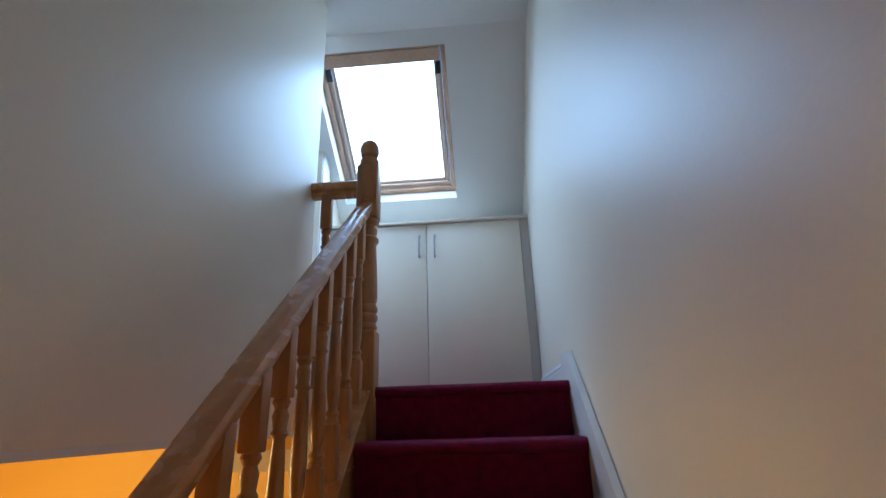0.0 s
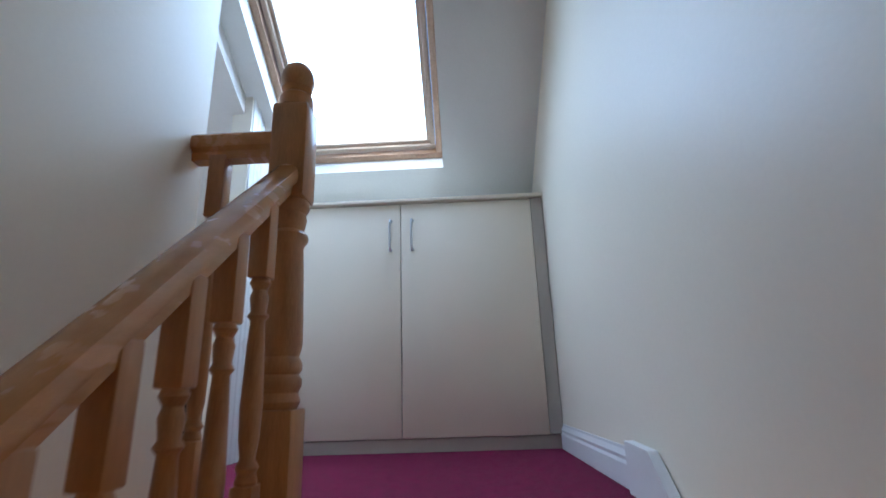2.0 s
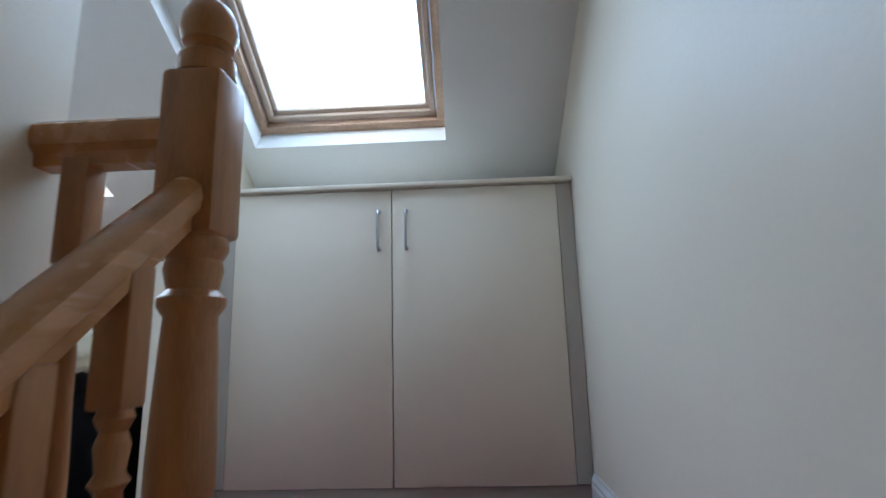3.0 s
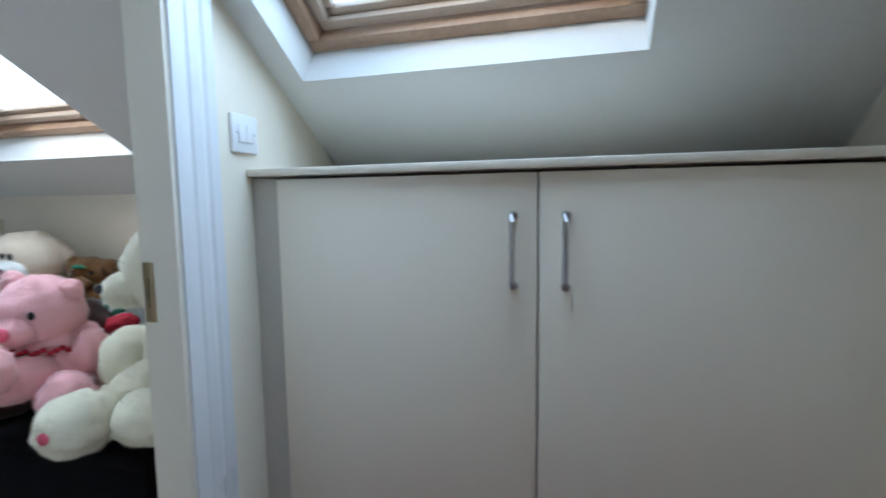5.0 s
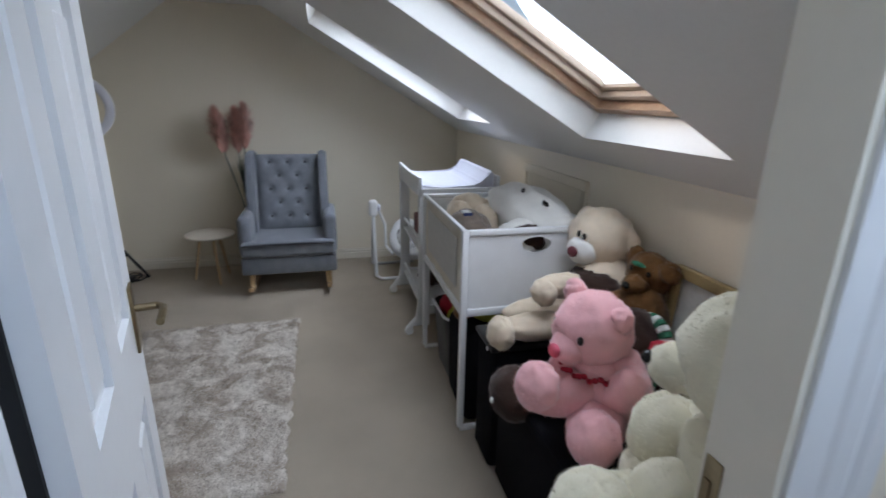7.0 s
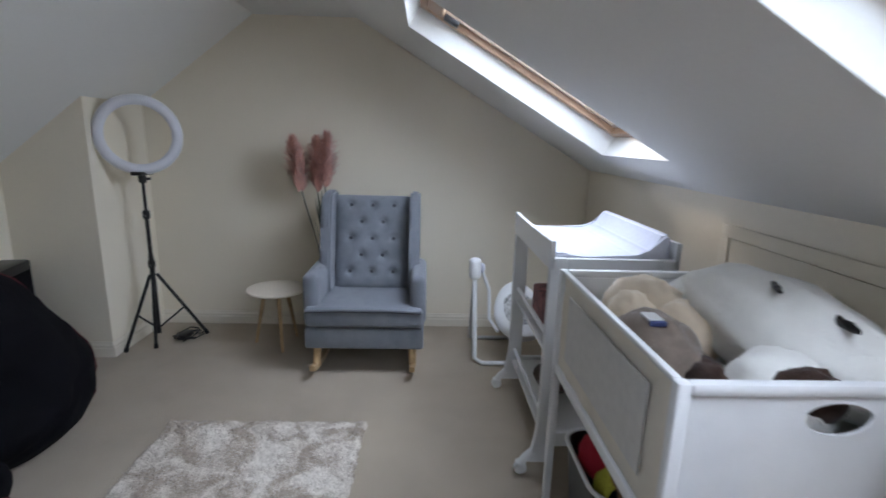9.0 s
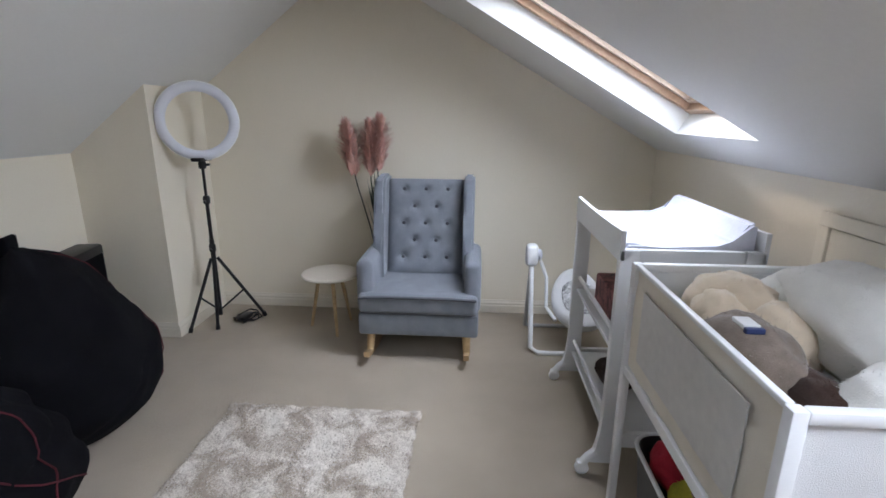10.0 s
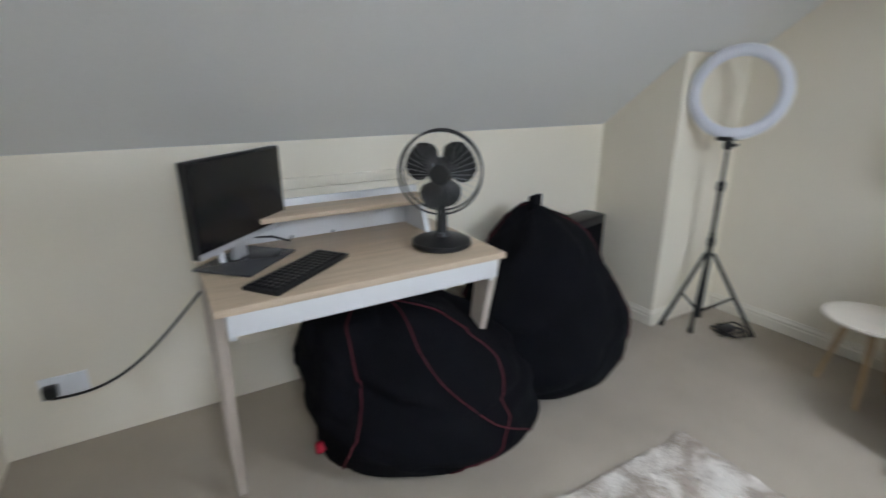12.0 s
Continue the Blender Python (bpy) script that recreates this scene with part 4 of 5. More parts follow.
# desk
def desk():
    dk = thing("desk", "writing desk with pale oak top, grey apron and rear shelf", "desk")
    X0, X1, Y0, Y1, Z = -3.34, -2.428, -2.63, -2.085, 0.762
    boxes("desktop", OAKTOP, [(X0, X1, Y0, Y1, Z - 0.022, Z)], dk, bevel=0.003)
    boxes("apron", GREYPAINT, [(X0 + 0.03, X1 - 0.03, Y1 - 0.025, Y1 - 0.006, Z - 0.085, Z - 0.0225)], dk, bevel=0.002)
    boxes("apron", GREYPAINT, [(X0 + 0.03, X1 - 0.03, Y0 + 0.006, Y0 + 0.025, Z - 0.105, Z - 0.0225)], dk, bevel=0.002)
    for x0, x1 in ((X0 + 0.03, X0 + 0.05), (X1 - 0.05, X1 - 0.03)):
        boxes("side_rail", GREYPAINT, [(x0, x1, Y0 + 0.0255, Y1 - 0.0255, Z - 0.105, Z - 0.0225)], dk, bevel=0.002)
    for x0, x1 in ((X0 - 0.002, X0 + 0.028), (X1 - 0.028, X1 + 0.002)):
        for ya, yb in ((Y1 - 0.03, Y1 - 0.21), (Y0 + 0.03, Y0 + 0.14)):
            w = 0.034 if ya > -2.3 else -0.034
            bm = bmesh.new()
            add_prism(bm, [(ya, Z - 0.0225), (yb, 0.0), (yb - w, 0.0), (ya - w * 3.0, Z - 0.0225)], x0, x1)
            bmesh.ops.bevel(bm, geom=list(bm.edges), offset=0.003, segments=1, affect="EDGES")
            part("leg", bm, GREYBEIGE, dk, "pale slanting wooden leg", smooth=True)
    boxes("shelf", OAKTOP, [(X0 + 0.06, X1 - 0.02, Y0 + 0.012, Y0 + 0.16, Z + 0.105, Z + 0.123)], dk, bevel=0.002)
    for x in (X0 + 0.11, X1 - 0.07):
        bm = bmesh.new()
        add_prism(bm, [(Y0 + 0.02, Z + 0.0005), (Y0 + 0.20, Z + 0.0005), (Y0 + 0.15, Z + 0.1045), (Y0 + 0.02, Z + 0.1045)], x - 0.009, x + 0.009)
        part("shelf_support", bm, WHITE, dk, "white shelf bracket")
    boxes("back_panel", GREYPAINT, [(X0 + 0.06, X1 - 0.02, Y0 + 0.002, Y0 + 0.0115, Z + 0.0005, Z + 0.15)], dk, bevel=0.001)
    return X0, X1, Y0, Y1, Z


X0, X1, Y0, Y1, ZD = desk()


def monitor():
    a, b = Vector((-2.43, -2.27, 0)), Vector((-2.735, -2.575, 0))
    d = (b - a)
    w = d.length
    mo = thing("monitor", "black flat computer monitor with a silver lower bezel", "monitor",
               Matrix.Translation((a + d / 2) + Vector((0, 0, ZD))) @ Matrix.Rotation(math.atan2(d.y, d.x) + math.pi, 4, "Z"))
    boxes("casing", BLACKP, [(-w / 2, w / 2, -0.03, -0.004, 0.075, 0.345)], mo, bevel=0.004)
    boxes("screen", SCREEN, [(-w / 2 + 0.008, w / 2 - 0.008, -0.0035, -0.0005, 0.094, 0.338)], mo)
    boxes("lower_bezel", SILVER, [(-w / 2, w / 2, -0.0035, 0.001, 0.075, 0.092)], mo, bevel=0.001)
    boxes("neck", SILVER, [(-0.03, 0.03, -0.055, -0.034, 0.012, 0.20)], mo, bevel=0.004)
    boxes("foot", SMOKE, [(-0.125, 0.125, -0.12, 0.08, 0.0005, 0.010)], mo, bevel=0.003, label="smoked flat stand foot")
    bm = bmesh.new()
    add_tube(bm, [(-0.05, -0.04, 0.16), (-0.07, -0.03, 0.06), (-0.12, 0.0, 0.05), (-0.20, 0.01, 0.012), (-0.30, -0.03, 0.008), (-0.40, 0.02, 0.008), (-0.43, 0.08, 0.008), (-0.36, 0.10, 0.008)], 0.004, 6)
    part("lead", bm, BLACKP, mo, smooth=True)


monitor()


def keyboard():
    kb = thing("keyboard", "black slim computer keyboard lying askew on the desk", "keyboard", pose(-2.69, -2.25, ZD, 0, 0, 38))
    boxes("case", BLACKP, [(-0.175, 0.175, -0.062, 0.062, 0.001, 0.014)], kb, bevel=0.004)
    me = None
    for r in range(5):
        for c in range(15):
            if me is None:
                k = boxes("key", BLACKP, [(-0.0095, 0.0095, -0.0085, 0.0085, 0, 0.005)], kb, bevel=0.0015)
                me = k.data
            else:
                k = new("key", me)
                k.parent = kb
            k.location = (-0.152 + c * 0.0217, -0.042 + r * 0.021, 0.0135)


keyboard()


def table_fan():
    fn = thing("table_fan", "black table fan with a wire guard standing on the desk", "fan", pose(-3.19, -2.262, ZD, 0, 0, -35))
    bm = bmesh.new()
    add_lathe(bm, [(0.095, 0.001), (0.105, 0.008), (0.103, 0.022), (0.08, 0.032), (0.03, 0.038), (0.024, 0.05)], 30)
    part("base", bm, BLACKP, fn, smooth=True)
    bm = bmesh.new()
    add_tube(bm, [(0, 0, 0.035), (0, -0.012, 0.10), (0, -0.02, 0.20)], 0.021, 12, r_end=0.016)
    part("neck", bm, BLACKP, fn, smooth=True)
    zc, R = 0.262, 0.137
    bm = bmesh.new()
    add_lathe(bm, [(0.02, -0.06), (0.042, -0.05), (0.046, 0.02), (0.03, 0.03)], 20, Matrix.Translation((0, -0.02, zc)) @ Matrix.Rotation(radians(-90), 4, "X"))
    part("motor", bm, BLACKP, fn, smooth=True)
    for k in range(3):
        a0 = radians(30 + 120 * k)
        bm = bmesh.new()
        rows = []
        for i in range(9):
            r = 0.022 + 0.098 * i / 8
            half = 0.95 * math.sin(math.pi * (0.18 + 0.70 * i / 8)) ** 0.8
            row = []
            for j in range(9):
                a = a0 + half * (j / 4 - 1)
                row.append(bm.verts.new((r * math.cos(a), 0.025 + 0.018 * (j / 4 - 1), zc + r * math.sin(a))))
            rows.append(row)
        for p, q in zip(rows, rows[1:]):
            for j in range(8):
                bm.faces.new((p[j], p[j + 1], q[j + 1], q[j]))
        ex = bmesh.ops.extrude_face_region(bm, geom=list(bm.faces))
        bmesh.ops.translate(bm, vec=(0, 0.002, 0), verts=[v for v in ex["geom"] if isinstance(v, bmesh.types.BMVert)])
        part("blade", bm, BLACKP, fn, smooth=True)
    guard = bmesh.new()
    for y, r in ((-0.015, R), (0.05, R)):
        add_tube(guard, [(r * math.cos(2 * math.pi * k / 40), y, zc + r * math.sin(2 * math.pi * k / 40)) for k in range(40)], 0.0035, 6, closed=True)
    g = part("guard_rim", guard, BLACKP, fn, smooth=True)
    for side in (1, -1):
        bm = bmesh.new()
        for k in range(36):
            a = 2 * math.pi * k / 36
            add_tube(bm, [(0.03 * math.cos(a), 0.0175 + side * 0.058, zc + 0.03 * math.sin(a)), (0.10 * math.cos(a), 0.0175 + side * 0.055, zc + 0.10 * math.sin(a)), (R * math.cos(a), 0.0175 + side * 0.0325, zc + R * math.sin(a))], 0.0006, 4)
        tagged(part("wire_guard", bm, STEEL, fn), kind="stuff")
    bm = bmesh.new()
    add_lathe(bm, [(0.032, 0), (0.034, 0.004), (0.03, 0.008)], 20, Matrix.Translation((0, 0.073, zc)) @ Matrix.Rotation(radians(-90), 4, "X"))
    part("badge", bm, BLACKP, fn, smooth=True)


table_fan()

# socket, plug and lead on the knee wall
so = thing("wall_socket", "white double wall socket with a black plug", "socket", pose(-1.945, Y_SOUTH, 0.255))
boxes("plate", PLASTIC, [(-0.073, 0.073, 0.0005, 0.011, -0.043, 0.043)], so, bevel=0.003)
boxes("switch", PLASTIC, [(-0.02, -0.008, 0.0105, 0.014, 0.008, 0.03)], so, bevel=0.001)
boxes("switch", PLASTIC, [(0.008, 0.02, 0.0105, 0.014, 0.008, 0.03)], so, bevel=0.001)
bm = bmesh.new()
add_box(bm, 0.018, 0.064, 0.0115, 0.045, -0.026, 0.022, bevel=0.008)
part("plug", bm, BLACKP, so, smooth=True)
bm = bmesh.new()
pts = []
pa, pb = Vector((-1.905, Y_SOUTH + 0.04, 0.23)), Vector((-2.45, Y0 + 0.05, 0.66))
for k in range(25):
    u = k / 24
    p = pa.lerp(pb, u)
    p.z -= 0.11 * math.sin(math.pi * u) ** 1.0 * (1 - 0.3 * u)
    pts.append(p)
add_tube(bm, pts, 0.005, 8)
tagged(part("desk_lead", bm, BLACKP, smooth=True), "black mains lead hanging from the desk to the socket", "cable")


# access hatches in the knee walls
def hatch(name, xa, xb, y, za, zb, out):
    ob = thing(name, "painted access hatch with a moulded frame in the knee wall", "hatch", kind="structure")
    w = 0.045

    def bar(x0, x1, z0, z1, d=0.016):
        boxes("frame", WALL, [(x0, x1, min(y, y + out * d), max(y, y + out * d), z0, z1)], ob, bevel=0.004)
    bar(xa, xb, zb - w, zb)
    bar(xa, xb, za, za + w)
    bar(xa, xa + w, za + w, zb - w)
    bar(xb - w, xb, za + w, zb - w)
    boxes("panel", WALL, [(xa + w + 0.003, xb - w - 0.003, min(y, y + out * 0.007), max(y, y + out * 0.007), za + w + 0.003, zb - w - 0.003)], ob, bevel=0.002)


hatch("access_hatch", -3.66, -2.95, Y_NORTH, 0.30, 1.02, -1)
hatch("access_hatch", -3.40, -2.55, Y_SOUTH, 0.25, 0.94, 1)


# ---- nursery furniture along the north wall ----
def changing_table():
    ct = thing("changing_table", "white wooden baby changing table with shelves on castors", "changing table", Matrix.Diagonal((1, 1, 0.98, 1)))
    x0, x1, y0, y1 = -4.34, -3.63, -0.165, 0.30
    for xs, xe in ((x0, x0 + 0.03), (x1 - 0.03, x1)):
        for ys, ye in ((y0, y0 + 0.065), (y1 - 0.065, y1)):
            bm = bmesh.new()
            out = -1 if ys < 0 else 1
            yo, yi = (ys, ye) if out < 0 else (ye, ys)
            prof = [(yi, 0.90), (yo, 0.90), (yo, 0.26)] + [(yo + out * 0.030 * (k / 6) ** 2, 0.26 - 0.20 * k / 6) for k in range(1, 7)] + [(yi, 0.06)]
            add_prism(bm, prof, xs, xe)
            bmesh.ops.bevel(bm, geom=list(bm.edges), offset=0.003, segments=2, affect="EDGES")
            part("post", bm, WHITE, ct, smooth=True, sharp=40)
        boxes("end_rail", WHITE, [(xs + 0.004, xe - 0.004, y0 + 0.0655, y1 - 0.0655, 0.82, 0.90)], ct, bevel=0.003)
        boxes("end_rail", WHITE, [(xs + 0.004, xe - 0.004, y0 + 0.0655, y1 - 0.0655, 0.13, 0.19)], ct, bevel=0.003)
    for ys, ye in ((y0 - 0.002, y0 + 0.014), (y1 - 0.014, y1 + 0.002)):
        bm = bmesh.new()
        pts = [(x0, 0.86)] + [(x0 + (x1 - x0) * k / 12, 0.965 - 0.006 * math.sin(math.pi * k / 12)) for k in range(13)] + [(x1, 0.86)]
        add_prism(bm, pts, ys, ye, "y")
        part("side_guard", bm, WHITE, ct)
    for z in (0.16, 0.50):
        boxes("shelf", WHITE, [(x0 + 0.031, x1 - 0.031, y0 + 0.02, y1 - 0.02, z, z + 0.015)], ct, bevel=0.002)
        bm = bmesh.new()
        add_tube(bm, [(x0 + 0.03, y0 + 0.03, z + 0.07), (x1 - 0.03, y0 + 0.03, z + 0.07)], 0.009, 8)
        part("shelf_rail", bm, WHITE, ct, smooth=True)
    boxes("top", WHITE, [(x0 + 0.031, x1 - 0.031, y0 + 0.0145, y1 - 0.0145, 0.845, 0.862)], ct, bevel=0.002)
    for x in (x0 + 0.015, x1 - 0.015):
        for y, out in ((y0 - 0.055, -1), (y1 + 0.055, 1)):
            bm = bmesh.new()
            add_tube(bm, [(x, y - out * 0.050, 0.105), (x, y - out * 0.022, 0.078), (x, y, 0.048)], 0.017, 10)
            add_lathe(bm, [(0.022, -0.011), (0.026, -0.008), (0.026, 0.008), (0.022, 0.011)], 16, Matrix.Translation((x, y, 0.027)) @ Matrix.Rotation(radians(90), 4, "Y"))
            add_box(bm, x - 0.018, x + 0.018, y - 0.020, y + 0.020, 0.034, 0.058, bevel=0.008)
            part("castor", bm, PLASTIC, ct, smooth=True)
    bx = boxes("storage_box", PURPLE, [(-4.15, -3.85, -0.10, 0.12, 0.5155, 0.64)], None, bevel=0.01)
    tagged(bx, "plum patterned storage box on the changing table shelf", "box")
    bm = bmesh.new()
    add_blob(bm, (-4.0, -0.02, 0.225), (0.13, 0.07, 0.05), lump=0.25, freq=2)
    tagged(part("soft_shoe", bm, FUR_DARK, smooth=True), "dark brown soft shoe on the lower shelf", "shoe")
    # mat with raised long sides
    bm = bmesh.new()
    prof = [(y0 + 0.018, 0.8625), (y1 - 0.018, 0.8625), (y1 - 0.022, 0.985), (y1 - 0.045, 0.99), (y1 - 0.09, 0.92), (y1 - 0.14, 0.90), (y0 + 0.14, 0.90), (y0 + 0.09, 0.905), (y0 + 0.045, 0.915), (y0 + 0.022, 0.91)]
    add_prism(bm, prof, x0 + 0.035, x1 - 0.035)
    bmesh.ops.bevel(bm, geom=list(bm.edges), offset=0.010, segments=3, affect="EDGES")
    bmesh.ops.translate(bm, vec=(0, 0, -0.017), verts=bm.verts)
    tagged(part("changing_mat", bm, PADF, smooth=True, sharp=50), "white wipe-clean changing mat with raised sides", "mat")


changing_table()


def crib():
    cb = thing("bedside_crib", "white bedside crib with fabric sides, filled with soft toys", "crib", Matrix.Diagonal((1, 1, 0.985, 1)))
    x0, x1, y0, y1, zt, zb = -3.47, -2.73, -0.16, 0.38, 0.90, 0.56
    r = 0.013
    for x in (x0, x1):
        for y in (y0, y1):
            boxes("leg", WHITE, [(x - r, x + r, y - r, y + r, 0.02, zt)], cb, bevel=0.004)
        boxes("foot_bar", WHITE, [(x - 0.012, x + 0.012, y0 - 0.0, y1, 0.0, 0.0195)], cb, bevel=0.004)
        boxes("top_rail", WHITE, [(x - 0.012, x + 0.012, y0 + 0.0135, y1 - 0.0135, zt - 0.025, zt)], cb, bevel=0.006)
        boxes("lower_rail", WHITE, [(x - 0.012, x + 0.012, y0 + 0.0135, y1 - 0.0135, zb - 0.02, zb + 0.012)], cb, bevel=0.004)
    for y in (y0, y1):
        boxes("top_rail", WHITE, [(x0 + 0.0135, x1 - 0.0135, y - 0.008, y + 0.008, zt - 0.014, zt)], cb, bevel=0.004)
        boxes("lower_rail", WHITE, [(x0 + 0.0135, x1 - 0.0135, y - 0.011, y + 0.011, zb - 0.02, zb + 0.012)], cb, bevel=0.004)

    # end panels of fabric with an oval hand hole
    def end_panel(x):
        ym, zh, ry, rz = 0.13, zt - 0.068, 0.062, 0.030
        ya, yb2, za, zc2 = y0 + 0.016, y1 - 0.016, zb + 0.014, zt - 0.027
        n = 32
        bm = bmesh.new()
        inner, outer = [], []
        for k in range(n):
            a = 2 * math.pi * k / n
            inner.append((ym + ry * math.cos(a), zh + rz * math.sin(a) * (1.0 if math.sin(a) > 0 else 1.15)))
            c, s = math.cos(a), math.sin(a)
            t = min(((yb2 - ym) / c if c > 1e-6 else 9), ((ya - ym) / c if c < -1e-6 else 9), ((zc2 - zh) / s if s > 1e-6 else 9), ((za - zh) / s if s < -1e-6 else 9))
            outer.append((ym + t * c, zh + t * s))
        for corner in ((ya, za), (ya, zc2), (yb2, za), (yb2, zc2)):
            k = min(range(n), key=lambda i: math.hypot(outer[i][0] - corner[0], outer[i][1] - corner[1]))
            outer[k] = corner
        vi = [bm.verts.new((x + 0.004 * math.sin(9 * p[0]), *p)) for p in inner]
        vo = [bm.verts.new((x, *p)) for p in outer]
        for k in range(n):
            bm.faces.new((vi[k], vi[(k + 1) % n], vo[(k + 1) % n], vo[k]))
        ex = bmesh.ops.extrude_face_region(bm, geom=list(bm.faces))
        bmesh.ops.translate(bm, vec=(-0.006, 0, 0), verts=[v for v in ex["geom"] if isinstance(v, bmesh.types.BMVert)])
        return bm
    part("end_panel", end_panel(x1 + 0.003), MESHF, cb, "white fabric end with a hand hole")
    part("end_panel", end_panel(x0 + 0.003), MESHF, cb, "white fabric end with a hand hole")
    for y in (y0, y1):
        bm = bmesh.new()
        nx, nz = 24, 8
        rows = [[bm.verts.new((x0 + 0.014 + (x1 - x0 - 0.028) * i / nx, y + 0.006 * noise.noise(Vector((i * 0.4, j * 0.5, y * 7))), zb + 0.013 + (zt - zb - 0.028) * j / nz)) for i in range(nx + 1)] for j in range(nz + 1)]
        for a, b in zip(rows, rows[1:]):
            for i in range(nx):
                bm.faces.new((a[i], a[i + 1], b[i + 1], b[i]))
        ex = bmesh.ops.extrude_face_region(bm, geom=list(bm.faces))
        bmesh.ops.translate(bm, vec=(0, 0.004, 0), verts=[v for v in ex["geom"] if isinstance(v, bmesh.types.BMVert)])
        sd = part("side_panel", bm, CREAMF, cb, "cream fabric side", smooth=True, sharp=80)
        bm = bmesh.new()
        s = -1 if y == y0 else 1
        xa, xb, za, zc = x0 + 0.10, x1 - 0.10, zb + 0.07, zt - 0.06
        yy = y + s * 0.007 + (0.004 if s > 0 else 0)
        vs = add_box(bm, xa, xb, yy - 0.0015, yy + 0.0015, za, zc)
        part("mesh_window", bm, NETF, sd, "pale mesh window")
    boxes("mattress", MESHF, [(x0 + 0.014, x1 - 0.014, y0 + 0.014, y1 - 0.014, zb + 0.013, zb + 0.06)], cb, bevel=0.01)


crib()


# baby swing between the chair and the changing table
def baby_swing():
    sw2 = thing("baby_swing", "white baby swing with a patterned seat", "baby swing", pose(-4.72, -0.16, 0))
    bm = bmesh.new()
    pts = [(0.12, 0.20, 0.02), (0.13, 0.0, 0.012), (0.13, -0.11, 0.012), (0.10, -0.15, 0.03), (0.02, -0.15, 0.24), (-0.06, -0.15, 0.50)]
    add_tube(bm, pts, 0.014, 10)
    part("front_frame", bm, PLASTIC, sw2, smooth=True)
    bm = bmesh.new()
    add_tube(bm, [(-0.06, -0.15, 0.50), (-0.14, -0.15, 0.24), (-0.22, -0.15, 0.03), (-0.25, -0.11, 0.012), (-0.25, 0.0, 0.012), (-0.24, 0.20, 0.02)], 0.012, 10)
    part("rear_frame", bm, SILVER, sw2, smooth=True)
    bm = bmesh.new()
    add_box(bm, -0.10, -0.02, -0.185, -0.115, 0.47, 0.60, bevel=0.025, seg=3)
    part("motor_head", bm, PLASTIC, sw2, smooth=True)
    bm = bmesh.new()
    add_lathe(bm, [(0.028, 0), (0.032, 0.01), (0.02, 0.022)], 18, Matrix.Translation((-0.055, -0.115, 0.54)) @ Matrix.Rotation(radians(-90), 4, "X"))
    part("dial", bm, PADF, sw2, smooth=True)
    bm = bmesh.new()
    add_tube(bm, [(-0.06, -0.11, 0.53), (-0.05, -0.06, 0.40), (0.0, -0.06, 0.24), (0.10, -0.02, 0.20)], 0.010, 8)
    part("hanger", bm, PLASTIC, sw2, smooth=True)
    bm = bmesh.new()
    vs = add_blob(bm, (0, 0, 0), (0.24, 0.155, 0.10), seg=28, rings=18)
    for v in list(vs):
        v.co.z += 0.9 * v.co.x * v.co.x - 0.02
        if v.co.z > -0.01 + 0.9 * v.co.x * v.co.x:
            v.co.z -= 0.055 * max(0, 1 - (v.co.x / 0.24) ** 2 - (v.co.y / 0.155) ** 2)
    m = Matrix.Translation((-0.03, 0.13, 0.27)) @ Matrix.Rotation(radians(24), 4, "Y")
    bmesh.ops.transform(bm, matrix=m, verts=bm.verts)
    seat = part("seat", bm, MESHF, sw2, smooth=True)
    bm = bmesh.new()
    add_blob(bm, (0.01, 0, 0.03), (0.16, 0.10, 0.035), seg=20, rings=12, lump=0.15)
    bmesh.ops.transform(bm, matrix=m, verts=bm.verts)
    part("seat_pad", bm, shader("grey_white_print", (0.30, 0.30, 0.34), 0.9, var=0.5, scale=30, bump=0.3, color2=(0.8, 0.8, 0.82)), seat, "grey and white patterned pad", smooth=True)


baby_swing()


# ---- soft toys ----
def plush(name, label, blobs, mats, fur=9000, shift=(0, 0, 0)):
    """One soft body out of overlapping stuffed lobes: (centre, radii, turn, material)."""
    bm = bmesh.new()
    for c, r, rot, idx in blobs:
        c = tuple(Vector(c) + Vector(shift))
        small = max(r) < 0.03
        vs = add_blob(bm, c, r, rot, seg=14 if small else 30, rings=10 if small else 22, lump=0 if small else 0.09, freq=2.6, seed=c[0] * 9 + c[2] * 5)
        if not small:
            for v in vs:
                v.co += Vector((noise.noise(v.co * 70), noise.noise(v.co * 70 + Vector((7, 1, 3))), noise.noise(v.co * 70 + Vector((2, 8, 5))))) * 0.005
        paint(vs, idx)
    if fur:
        add_fur(bm, fur, 0.009, 0.0007, random.Random(8))
    return tagged(part(name, bm, mats, smooth=True, sharp=180), label, "soft toy", group="heap of soft toys")


# black chest under the heap
chest = thing("storage_chest", "black fabric storage chest standing on the carpet", "chest")
boxes("body", BLACKF, [(-2.46, -1.62, -0.10, 0.44, 0.002, 0.415)], chest, bevel=0.015)
boxes("lid", BLACKF, [(-2.475, -1.605, -0.115, 0.45, 0.416, 0.456)], chest, bevel=0.012)
bag = thing("black_bag", "black bag with a rigid rim beside the crib", "bag", pose(-2.56, 0.10, 0))
boxes("body", BLACKF, [(-0.10, 0.085, -0.22, 0.28, 0.002, 0.50)], bag, bevel=0.025)
boxes("rim", BLACKP, [(-0.105, 0.09, -0.228, 0.288, 0.501, 0.525)], bag, bevel=0.008)
bm = bmesh.new()
add_lathe(bm, [(0.008, 0), (0.008, 0.003)], 10, Matrix.Translation((0.05, -0.229, 0.505)) @ Matrix.Rotation(radians(90), 4, "X"))
part("stud", bm, SILVER, bag)

O3 = (0, 0, 0)
